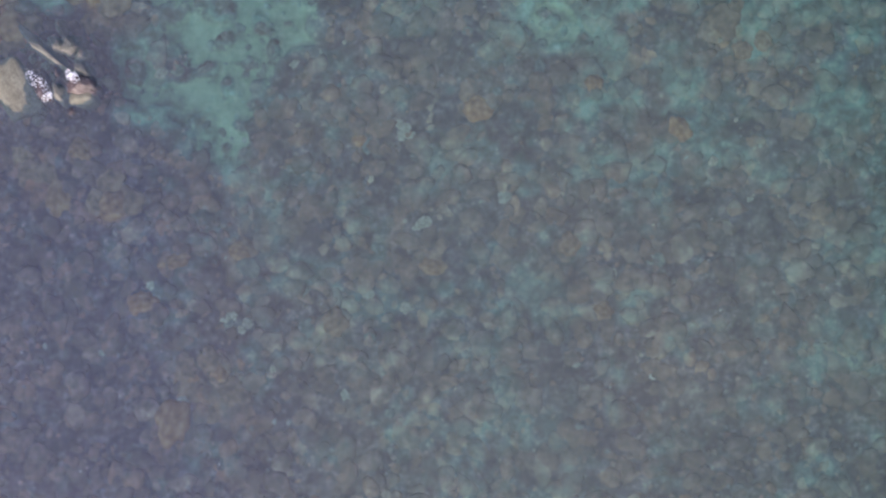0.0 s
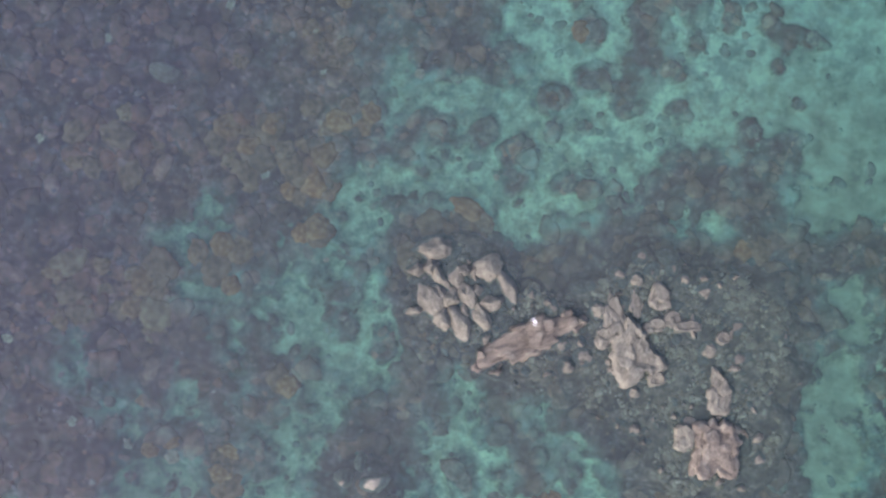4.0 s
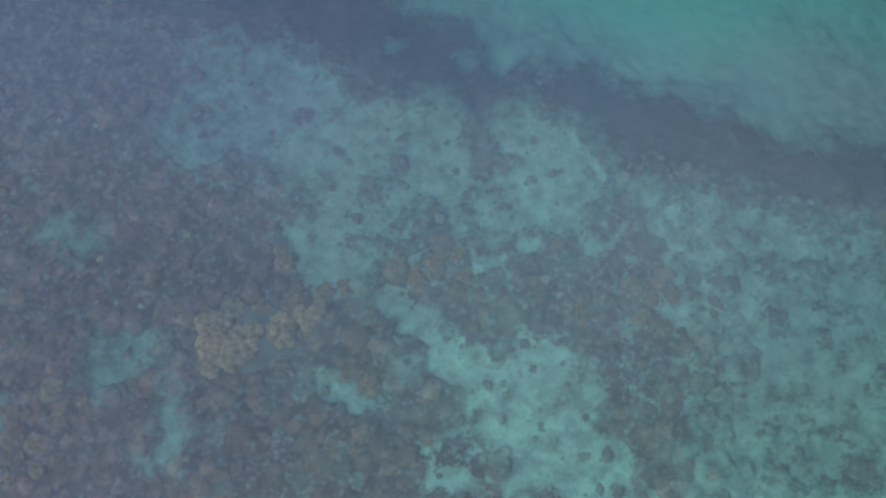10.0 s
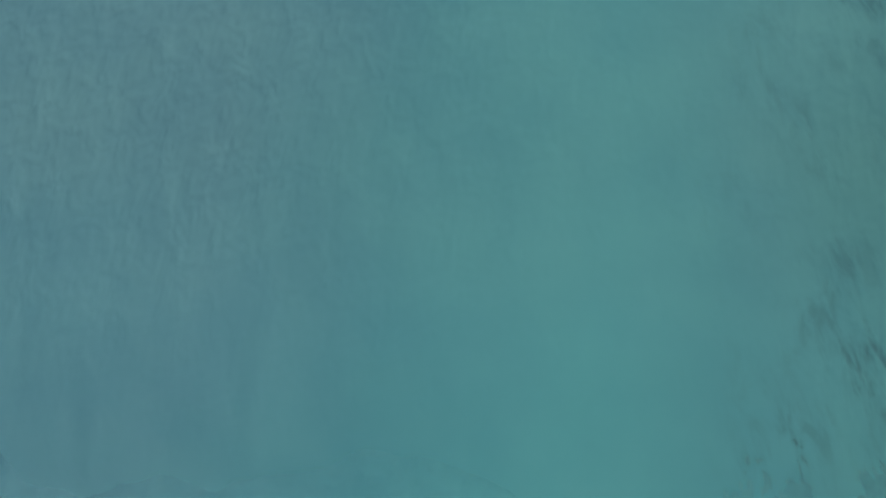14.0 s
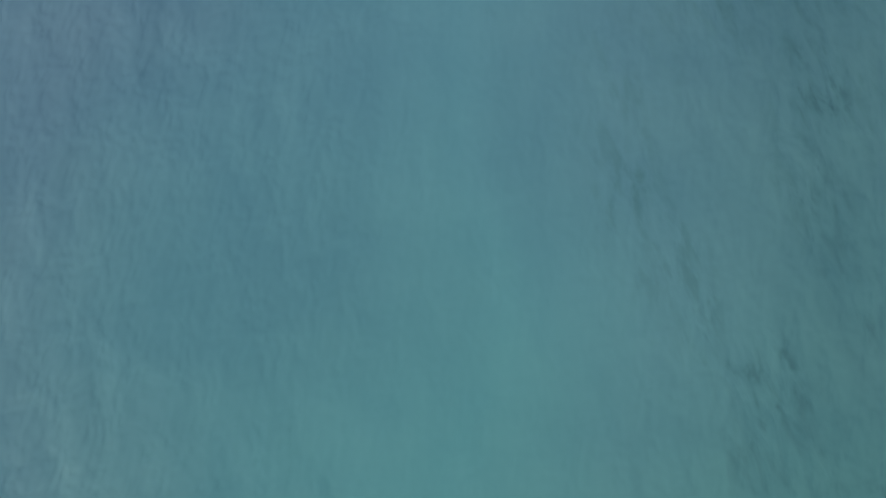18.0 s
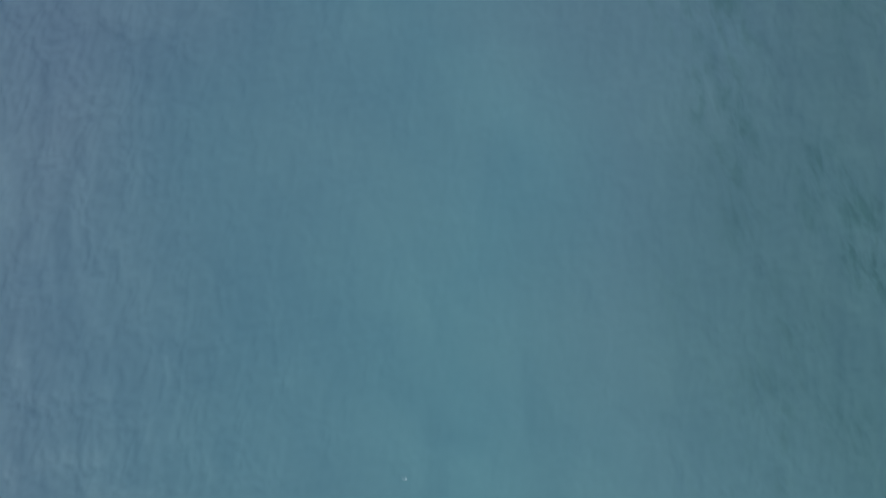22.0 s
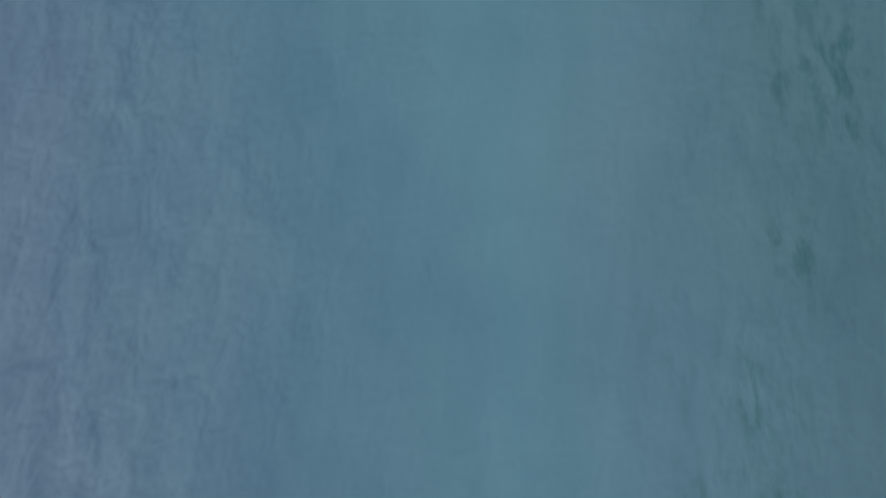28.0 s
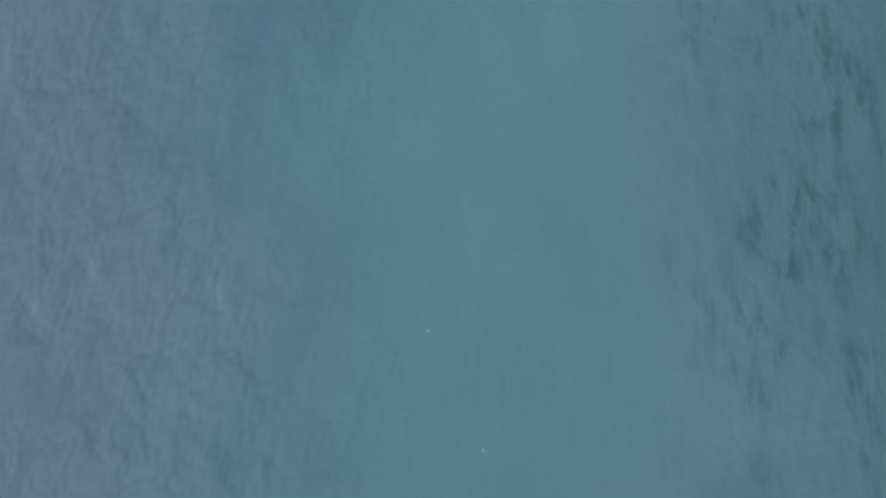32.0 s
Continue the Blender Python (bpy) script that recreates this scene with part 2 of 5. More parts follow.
SAND_GREENS = [  # centre x, y, half-lengths, turn
    (12.6, 78.6, 1.71, 1.49, -5), (22.0, 87.2, 3.07, 2.73, -5), (23.4, 83.0, 1.44, 2.62, -5), (12.9, 76.7, 1.09, 1.14, -5), (11.2, 73.1, 2.07, 1.52, -5),
    (9.4, 73.0, 1.65, 1.4, -5), (12.7, 71.5, 2.05, 1.26, -5), (16.5, 74.5, 2.27, 1.75, -5), (19.5, 74.2, 2.87, 1.75, -5), (20.5, 71.7, 1.65, 1.71, -5),
    (17.3, 70.8, 2.23, 1.68, -5), (14.1, 69.3, 1.51, 1.0, -5), (18.3, 68.3, 1.45, 1.23, -5), (15.5, 67.4, 0.75, 1.33, -5), (15.8, 65.7, 0.97, 1.19, -5),
    (10.7, 86.8, 1.14, 0.91, -5), (12.4, 88.1, 1.79, 1.64, -5), (-1.2, 89.4, 1.79, 0.57, -5),
]
SAND_SEAWARD = [  # centre x, y, half-lengths, turn
    (-5.1, 91.6, 0.84, 0.42, -13), (-3.6, 91.0, 0.83, 0.42, -13), (-2.0, 90.6, 0.82, 0.39, -13), (-0.5, 89.8, 1.28, 0.77, -13), (1.2, 89.1, 1.34, 1.06, 17),
    (2.6, 90.8, 1.35, 1.07, 17), (3.7, 89.0, 1.27, 1.34, 17), (3.9, 86.9, 1.03, 1.59, 17), (2.1, 88.2, 1.04, 0.75, 17), (1.8, 87.0, 0.74, 0.74, 17),
    (4.6, 85.4, 1.3, 1.0, 17), (6.1, 90.0, 0.41, 1.05, 17), (-6.8, 86.7, 0.7, 0.23, -13), (-4.7, 86.6, 0.52, 0.29, 17), (-14.1, 82.3, 0.31, 1.09, 17),
    (-17.3, 85.6, 1.05, 0.6, 17), (-17.9, 84.2, 0.81, 0.83, 17), (-18.3, 83.5, 0.38, 0.53, 17), (-22.4, 90.2, 1.03, 0.84, 17),
]
SAND_RIDGE = [  # centre x, y, half-lengths, turn
    (-18.8, 102.7, 1.81, 1.03, 17), (-16.5, 103.0, 1.81, 1.32, 17), (-17.0, 100.6, 2.74, 2.0, 17), (-18.7, 97.9, 1.76, 1.61, 17), (-14.3, 99.6, 2.4, 1.96, 17),
    (-13.2, 102.2, 1.47, 1.65, 17), (-11.7, 97.9, 2.37, 1.91, 17), (-9.8, 101.0, 1.77, 1.61, 17), (-7.4, 101.0, 1.77, 1.6, 17), (-5.8, 102.1, 1.14, 1.96, 17),
    (-5.7, 99.8, 1.75, 1.57, 17), (-7.7, 97.8, 2.04, 1.54, 17), (-9.6, 95.8, 1.72, 1.19, 17), (-10.2, 93.6, 1.09, 1.48, 17), (-8.1, 93.2, 1.03, 0.76, 17),
    (-8.9, 92.6, 1.02, 0.69, 17),
]
SAND_SPUR = [  # centre x, y, half-lengths, turn
    (-1.4, 103.1, 1.58, 1.18, 17), (1.1, 103.3, 1.45, 1.25, 17), (2.7, 102.0, 1.06, 1.22, 17), (1.0, 101.1, 1.75, 1.56, 17), (-0.3, 100.0, 1.43, 1.54, 17),
    (-4.1, 98.9, 0.81, 0.87, 17), (-1.1, 98.4, 1.72, 1.12, 17), (1.5, 99.2, 1.42, 0.86, 17), (10.3, 102.6, 1.74, 1.14, 17), (9.1, 100.9, 2.34, 1.38, 17),
    (6.3, 101.7, 0.62, 0.47, 17), (12.3, 101.8, 1.73, 1.19, 17), (14.8, 101.6, 2.03, 1.18, 17), (17.3, 101.7, 1.71, 1.37, 17), (11.5, 99.6, 2.32, 1.35, 17),
]
SAND_SHELF = [  # centre x, y, half-lengths, turn
    (13.9, 98.3, 1.99, 1.45, 17), (12.2, 95.9, 1.55, 1.6, 17), (17.0, 98.0, 2.28, 2.38, 17), (15.1, 94.9, 2.24, 1.57, 17), (18.0, 93.9, 2.22, 2.26, 17),
    (14.6, 91.7, 1.5, 1.51, 17), (17.1, 90.7, 2.18, 1.48, 17),
]
SAND_MIXED = [  # centre x, y, half-lengths, turn
    (7.1, 62.9, 1.19, 1.5, -6), (4.7, 60.7, 1.18, 1.19, -6), (4.5, 58.6, 1.32, 1.33, -6), (8.9, 60.6, 1.33, 1.49, -6), (7.1, 58.4, 1.47, 1.07, -6), (5.8, 56.7, 1.17, 1.18, -6),
    (10.0, 62.6, 0.89, 1.5, -6), (2.5, 61.8, 0.59, 0.9, -6), (10.8, 59.5, 1.48, 1.79, -6), (0.7, 56.0, 0.53, 0.82, -6), (1.8, 50.4, 0.87, 0.87, -6),
]
SAND_BEYOND = [(30, 52, 9, 11, 0), (30, 76, 11, 9, 0), (30, 92, 10, 7, 0), (24, 68, 4, 6, 0), (27, 40, 4, 4, 0), (25, 98, 8, 4, 0)]
# dark growth that keeps the sand clear of a place
CLEAR_NEAR = [  # centre x, y, half-lengths, turn
    (-9.2, 15.8, 0.55, 0.42, 27), (-7.8, 15.7, 0.5, 0.31, 27), (-6.7, 17.2, 0.3, 0.31, 27), (-5.5, 15.7, 0.33, 0.25, 27), (-11.3, 16.1, 0.47, 0.47, 27),
    (-4.8, 17.4, 0.39, 0.39, 27), (-6.8, 14.9, 0.36, 0.25, 27),
]
CLEAR_GAP = [  # centre x, y, half-lengths, turn
    (-5.8, 43.7, 1.98, 0.91, 4), (2.1, 42.3, 0.62, 0.4, 14), (7.5, 43.9, 1.13, 1.08, 14), (10.5, 43.5, 2.53, 1.55, 14), (4.1, 47.4, 1.07, 0.74, 14),
    (0.8, 46.3, 0.68, 0.62, 14), (12.3, 45.9, 1.24, 0.91, 14),
]
CLEAR_RIVER = [  # centre x, y, half-lengths, turn
    (-2.7, 55.7, 0.58, 0.53, -5), (4.8, 48.6, 1.28, 0.99, -5), (4.2, 46.7, 0.55, 0.72, -5), (6.4, 52.3, 0.79, 0.79, -5), (4.7, 51.6, 0.7, 0.7, -5),
    (-0.9, 43.5, 0.55, 0.49, -5), (-1.8, 40.2, 1.38, 0.51, -5), (2.9, 42.3, 0.52, 0.34, -5), (2.0, 50.0, 0.67, 0.67, -5), (1.5, 54.8, 1.05, 1.95, -5),
    (9.9, 56.2, 0.7, 0.56, -5), (5.8, 54.0, 0.56, 0.56, -5), (14.1, 54.4, 0.56, 0.5, -5), (12.9, 51.5, 0.53, 0.53, -5), (7.0, 47.0, 0.44, 0.43, -5),
    (11.1, 44.6, 2.32, 1.1, -5), (-5.0, 43.4, 1.33, 0.63, -5), (-2.0, 48.3, 0.75, 0.46, -5),
]
CLEAR_MEADOW = [  # centre x, y, half-lengths, turn
    (11.7, 83.3, 1.68, 1.49, -5), (9.1, 82.3, 1.05, 0.93, -5), (20.6, 83.5, 0.94, 0.65, -5), (21.6, 77.2, 1.33, 0.77, -5), (22.3, 79.4, 1.78, 0.92, -5),
    (15.4, 77.2, 1.15, 1.22, -5), (10.1, 75.2, 0.87, 0.77, -5), (6.7, 75.3, 0.84, 0.56, -5), (-8.0, 76.6, 0.75, 0.68, -5), (-5.9, 75.2, 0.27, 0.27, -5),
    (-1.2, 72.1, 0.76, 0.89, 35), (-1.7, 73.3, 0.29, 0.3, -5), (0.0, 74.7, 0.27, 0.27, -5), (11.5, 79.7, 0.34, 0.36, -5), (4.5, 72.2, 2.23, 0.78, -5),
    (-2.2, 69.1, 0.4, 0.26, -5), (1.8, 73.3, 0.71, 1.09, -5), (13.1, 76.0, 0.54, 0.56, -5),
]
CLEAR_RIDGE = [  # centre x, y, half-lengths, turn
    (-3.1, 100.9, 0.72, 1.54, 17), (4.8, 101.3, 0.81, 1.2, 17), (8.6, 97.1, 2.11, 0.82, 17), (-4.3, 94.1, 2.59, 1.14, 17), (11.9, 92.1, 1.51, 1.29, 17),
]
# where the corals are rusty brown
RUST_NEAR = [  # centre x, y, half-lengths, turn
    (-13.0, 9.5, 1.24, 0.96, 27), (-19.5, 19.6, 1.38, 1.68, 27), (-12.9, 19.5, 0.83, 1.68, 27), (-9.2, 0.1, 1.91, 1.36, 27), (-2.5, 2.5, 0.82, 0.71, 27),
    (-7.1, 6.6, 0.55, 0.49, 27), (-0.5, 11.2, 0.38, 0.6, 27), (3.8, 26.6, 0.83, 0.78, 27), (3.6, 21.0, 0.83, 0.72, 27), (-16.7, 11.3, 1.1, 1.66, 27),
    (-2.7, 24.1, 0.39, 0.61, 27), (18.1, 14.5, 1.1, 1.37, 27),
]
RUST_LAGOON = [  # centre x, y, half-lengths, turn
    (-10.0, 39.7, 1.41, 2.69, 14), (-17.7, 33.4, 1.69, 1.27, 14), (-21.1, 32.9, 1.69, 1.69, 14), (-14.3, 36.0, 1.13, 1.13, 14), (-12.5, 25.5, 0.73, 1.35, 14),
    (-12.0, 22.5, 1.12, 1.06, 14), (-12.6, 19.9, 0.79, 1.12, 14), (-18.1, 19.1, 1.96, 1.84, 14), (-10.0, 30.1, 0.67, 0.67, 14), (-13.9, 41.4, 1.7, 1.7, 14),
    (-20.4, 40.3, 2.26, 1.42, 14), (-9.8, 43.6, 1.41, 1.14, 14), (-3.0, 39.7, 1.41, 1.13, 14), (1.2, 37.9, 0.84, 0.85, 14), (11.6, 40.5, 0.73, 0.73, 14),
    (4.1, 26.5, 0.62, 0.84, 14), (-2.4, 23.8, 0.56, 0.61, 14),
]
RUST_REEF = [  # centre x, y, half-lengths, turn
    (-8.4, 62.3, 1.18, 1.49, -6), (-22.6, 69.7, 1.3, 1.03, -6), (-5.7, 65.6, 1.3, 0.66, -6), (-6.6, 53.6, 1.75, 1.75, -6), (-8.4, 59.3, 1.76, 1.48, -6),
    (2.3, 66.0, 2.67, 2.42, -6), (1.3, 53.9, 0.93, 1.23, -6), (-0.2, 58.5, 0.65, 0.65, -6), (-16.8, 64.3, 2.06, 1.49, -6), (-10.7, 47.0, 1.15, 1.43, -6),
    (-17.8, 58.8, 1.75, 1.17, -6), (-1.2, 46.1, 0.87, 1.14, -6), (-14.6, 69.5, 2.37, 1.21, -6), (-9.7, 67.2, 0.89, 1.51, -6), (-0.6, 52.4, 0.87, 1.16, -6),
]
RUST_MID = [  # centre x, y, half-lengths, turn
    (-5.1, 68.4, 1.71, 2.58, -5), (-14.2, 70.6, 1.15, 1.74, -5), (1.1, 77.1, 0.9, 1.41, -5), (1.2, 80.9, 1.04, 1.31, -5), (-6.2, 70.2, 0.46, 0.75, -5),
    (-10.8, 80.0, 1.21, 0.96, -5), (-12.7, 87.8, 2.21, 1.74, -5), (-10.2, 89.3, 1.43, 1.95, -5), (-7.5, 73.2, 1.17, 1.2, -5), (3.1, 78.8, 0.91, 1.28, -5),
    (0.9, 68.7, 2.58, 2.31, -5), (13.4, 75.7, 0.6, 0.81, -5), (12.8, 72.8, 0.53, 0.73, -5), (15.2, 77.4, 0.55, 0.83, -5), (-19.9, 81.7, 2.13, 2.95, -5),
    (-0.7, 80.7, 1.22, 0.97, -5),
]
RUST_OUTER = [  # centre x, y, half-lengths, turn
    (-2.9, 94.8, 1.51, 1.76, 17), (-4.9, 93.9, 0.9, 1.27, 17), (-11.7, 88.2, 3.24, 1.89, 17), (4.5, 94.5, 0.6, 1.24, 17), (-5.4, 88.0, 1.75, 1.18, 17),
    (-25.8, 91.8, 1.84, 3.04, 17), (-19.8, 80.0, 2.55, 2.3, 17), (-5.5, 83.8, 1.99, 1.41, 17), (8.7, 95.5, 2.69, 1.86, 17), (-11.7, 92.5, 0.6, 0.96, 17),
    (-8.5, 91.5, 1.2, 0.62, 17),
]
SAND_VEIL = [(6.7, 59.9, 5.02, 4.79), (15.0, 62.1, 6.54, 4.83), (-8.0, 97.0, 14.0, 5.5), (13.0, 95.0, 10.0, 8.5), (0.0, 99.0, 8.0, 4.0), (16.0, 66.0, 6.0, 7.0), (4.0, 85.0, 8.0, 5.0), (-5.0, 61.0, 5.0, 5.0), (-8.5, 67.0, 4.0, 4.5), (-5.0, 23.0, 9.0, 8.0), (4.3, 24.0, 7.0, 7.0), (17.3, 32.5, 4.0, 8.0), (-13.5, 30.5, 4.5, 4.0), (-9.0, 36.0, 4.0, 5.0), (-8.0, 16.0, 5.0, 4.5)]  # thin broken sand between the corals: centre and half-lengths


# reef knolls that carry the rocks: centre, half-width, height
MOUNDS = [(-2.3, 36.2, 3.0, -0.45), (1.4, 34.6, 2.6, -0.5), (7.2, 35.0, 4.8, -0.26), (10.7, 31.5, 4.0, -0.28), (10.8, 36.0, 4.2, -0.28),
          (-20.3, 54.2, 3.4, -0.5), (-15.6, 15.8, 3.0, -0.6), (-5.0, 26.2, 1.15, -0.7), (11.3, 65.4, 1.5, -1.0)]


SAND_ZONES = (SAND_LANDWARD, SAND_LANDWARD_REST, SAND_LACE, SAND_LAGOON, SAND_WEB, SAND_EAST, SAND_GAP, SAND_RILLS, SAND_HOLLOWS, SAND_CHANNEL, SAND_RIVER, SAND_RUNNEL,
              SAND_FLAT, SAND_BASIN, SAND_POCKETS, SAND_MEADOW, SAND_GREENS, SAND_SEAWARD, SAND_RIDGE, SAND_SPUR, SAND_SHELF, SAND_MIXED, SAND_BEYOND)
CLEAR_ZONES = CLEAR_NEAR + CLEAR_GAP + CLEAR_RIVER + CLEAR_MEADOW + CLEAR_RIDGE
RUST_ZONES = RUST_NEAR + RUST_LAGOON + RUST_REEF + RUST_MID + RUST_OUTER
CELL, WEST, SOUTH = 0.12, -46.0, -20.0
COLUMNS, ROWS = 767, 1117


class Chart:
    """A value for every place of the reef, drawn patch by patch."""

    def __init__(self, ground):
        self.grid = np.full((ROWS, COLUMNS), float(ground))

    def patch(self, cx, cy, rx, ry, turn, worth, lowest):
        """Keeps the higher (or the lowest) of the chart and of worth(u), u: 0 in the patch's middle, 1 at its rim; also in metres from the rim."""
        reach = 1.6 * max(rx, ry) + 1.5
        i0, i1 = max(0, int((cx - reach - WEST) / CELL)), min(COLUMNS, int((cx + reach - WEST) / CELL) + 2)
        j0, j1 = max(0, int((cy - reach - SOUTH) / CELL)), min(ROWS, int((cy + reach - SOUTH) / CELL) + 2)
        if i0 >= i1 or j0 >= j1:
            return
        X, Y = np.meshgrid(WEST + CELL * np.arange(i0, i1), SOUTH + CELL * np.arange(j0, j1))
        c, s = math.cos(radians(turn)), math.sin(radians(turn))
        u, v = ((X - cx) * c + (Y - cy) * s) / rx, ((Y - cy) * c - (X - cx) * s) / ry
        q = np.hypot(u, v)
        value = worth(q, (1 - q) * min(rx, ry))
        part = self.grid[j0:j1, i0:i1]
        self.grid[j0:j1, i0:i1] = np.minimum(part, value) if lowest else np.maximum(part, value)

    def at(self, x, y):
        u = np.clip((np.asarray(x, float) - WEST) / CELL, 0, COLUMNS - 1.001)
        v = np.clip((np.asarray(y, float) - SOUTH) / CELL, 0, ROWS - 1.001)
        i, j = u.astype(int), v.astype(int)
        fu, fv = u - i, v - j
        g = self.grid
        return (g[j, i] * (1 - fu) + g[j, i + 1] * fu) * (1 - fv) + (g[j + 1, i] * (1 - fu) + g[j + 1, i + 1] * fu) * fv


SAND_CHART, RUST_CHART, LACE_CHART = Chart(-1.2), Chart(0.0), Chart(0.0)
for zone in SAND_ZONES:
    for cx, cy, rx, ry, turn in zone:
        SAND_CHART.patch(cx, cy, rx * 1.10 + 0.12, ry * 1.10 + 0.12, turn, lambda q, d: d, False)
for cx, cy, rx, ry in SAND_VEIL:
    LACE_CHART.patch(cx, cy, rx, ry, 0, lambda q, d: smooth(1.15, 0.55, q), False)
for cx, cy, rx, ry, turn in RUST_ZONES:
    RUST_CHART.patch(cx, cy, rx, ry, turn, lambda q, d: smooth(1.35, 0.55, q), False)
SPOTS = []  # dark coral heads that stand on the sand: x, y, half-widths
for cx, cy, rx, ry, turn in CLEAR_ZONES:
    SAND_CHART.patch(cx, cy, rx, ry, turn, lambda q, d: -1.1 * d + 0.05 + 9 * (q > 1.5), True)
    if max(rx, ry) < 0.85:
        SPOTS.append((cx, cy, rx, ry))
picks = np.random.default_rng(51)
while len(SPOTS) < 150:
    px, py, size = picks.uniform(-21, 23), picks.uniform(8, 101), 0.22 + 0.46 * picks.random() ** 1.7
    if SAND_CHART.at(px, py) > 0.15 and all((px - a) ** 2 + (py - b) ** 2 > (0.3 + size + c) ** 2 for a, b, c, _ in SPOTS):
        SPOTS.append((px, py, size, size * picks.uniform(0.75, 1.25)))
for cx, cy, rx, ry in SPOTS:
    SAND_CHART.patch(cx, cy, 1.5 * rx, 1.5 * ry, 0, lambda q, d: 0.2 - 1.1 * smooth(1.2, 0.2, q) + 9 * (q > 1.4), True)


def domes(x, y, size, seed):
    """How far a place lies from the nearest of many scattered points, in steps of size metres."""
    u, v = np.asarray(x, float) / size, np.asarray(y, float) / size
    ix, iy = np.floor(u), np.floor(v)
    best = np.full(u.shape, 9.0)
    for dx in (-1, 0, 1):
        for dy in (-1, 0, 1):
            jx, jy = ix + dx, iy + dy
            wide = 0.75 + 0.5 * hashed(jx, jy, seed + 2)
            best = np.minimum(best, np.hypot(u - jx - hashed(jx, jy, seed), v - jy - hashed(jx, jy, seed + 1)) / wide)
    return best


def rust(x, y):
    """1 where the corals are rusty brown, 0 where they are grey."""
    knoll = np.zeros(np.shape(x))
    for cx, cy, wide, top in MOUNDS[:5]:
        knoll = np.maximum(knoll, 0.6 * smooth(1.1, 0.8, np.hypot(x - cx, y - cy) / wide))
    return np.clip(np.maximum(RUST_CHART.at(x, y) * (1 - 0.55 * smooth(54, 70, y)), knoll) + 0.25 * soft_noise(x, y, 1.3, 81) + 0.15 * soft_noise(x, y, 0.5, 82), 0, 1)


def sandiness(x, y):
    """About -1 deep in coral, 0 at the edge and up to 0.5 in the middle of a sand patch."""
    x, y = np.asarray(x, float), np.asarray(y, float)
    wx = x + 0.22 * soft_noise(x, y, 1.3, 3) + 0.14 * soft_noise(x, y, 0.5, 4)
    wy = y + 0.22 * soft_noise(x, y, 1.3, 5) + 0.14 * soft_noise(x, y, 0.5, 6)
    best = np.clip(SAND_CHART.at(wx, wy), -1.0, 0.42) - 0.2 * smooth(6, 13, x) * smooth(76, 86, y)
    lace = LACE_CHART.at(x, y)
    heads = domes(wx, wy, 1.15, 84)
    rough = 0.16 * soft_noise(x, y, 1.9, 7) + 0.18 * soft_noise(x, y, 0.85, 8) + 0.12 * soft_noise(x, y, 0.4, 9)
    near = smooth(52, 40, y)
    holes = np.clip(heads - 0.62, -0.4, 0.3)
    field = best + rough * (0.75 + 1.1 * smooth(72, 92, y)) + near * (0.95 * np.clip(domes(wx, wy, 1.0, 84) - 0.46, -0.42, 0.2) + 0.02)
    web = -0.12 + 0.14 * smooth(48, 57, y) + 0.02 * smooth(60, 80, y) + 0.95 * holes + 0.35 * soft_noise(x, y, 2.4, 17) + 0.4 * rough
    field = np.maximum(field, web * lace - 0.9 * (1 - lace))
    for cx, cy, wide, top in MOUNDS[:8]:
        field = field - 1.1 * smooth(1.2, 0.85, np.hypot(x - cx, y - cy) / wide)
    calm = np.maximum(smooth(29, 37, np.abs(x) + 4 * soft_noise(x, y, 7.0, 27) + 1.5 * soft_noise(x, y, 2.0, 28)), smooth(-8, -13, y))
    field = field * (1 - calm) - 0.6 * calm
    edge = smooth(-0.5, 0.7, offshore(x, y))
    return field * (1 - edge) - 0.9 * edge


def veil(x, y):
    """How much thin sand dusts the rock: most beside the patches."""
    near = SAND_CHART.at(x + 0.5 * soft_noise(x, y, 1.1, 87), y + 0.5 * soft_noise(x, y, 1.1, 88))
    cloud = 0.5 + 0.5 * soft_noise(x, y, 1.7, 85) + 0.35 * soft_noise(x, y, 0.6, 86)
    open_part = smooth(-18, -4, x)
    for cx, cy, wide, top in MOUNDS[:8]:
        cloud = cloud - 1.2 * smooth(1.3, 0.9, np.hypot(x - cx, y - cy) / wide)
    return np.clip(0.75 * smooth(-1.0, 0.05, near) * (0.4 + 0.6 * cloud) + (0.12 + 0.25 * open_part) * smooth(0.35, 0.95, cloud) + 0.3 * smooth(2, 12, x) * smooth(30, 22, y) * smooth(4, 12, y) * smooth(0.1, 0.7, cloud), 0, 1)


REEF_EDGE = [(-60, 103), (-26, 103.6), (-21.5, 103.4), (-17.5, 104.5), (-15, 104.3), (-13.4, 103.8), (-11.7, 102.6), (-9.4, 103.2), (-6.6, 103.9), (-5.1, 103.2), (-4.4, 102), (-3.7, 101.6),
             (-3.1, 104.4), (-2.6, 105), (-0.4, 104.6), (1, 104.1), (3, 103.2), (4.9, 101.9), (7.1, 102.7), (10, 103.5), (12, 103), (14.1, 102.8), (17.2, 102.9), (60, 103)]
BAND_EDGE = [(-60, 109), (-32, 109.2), (-25.8, 110.2), (-21.6, 111.4), (-17.5, 111.5), (-13.3, 112.4), (-11, 111.3), (-6.3, 110.2), (-4.9, 107.3), (-4.3, 106.9), (-2, 107.8), (0.9, 109.1), (4.1, 109.5),
             (6.6, 109.2), (8.1, 108.3), (11, 108.2), (13.4, 108.2), (16, 108.8), (60, 109.5)]


def along_edge(x, edge):
    return np.interp(x, [p[0] for p in edge], [p[1] for p in edge])


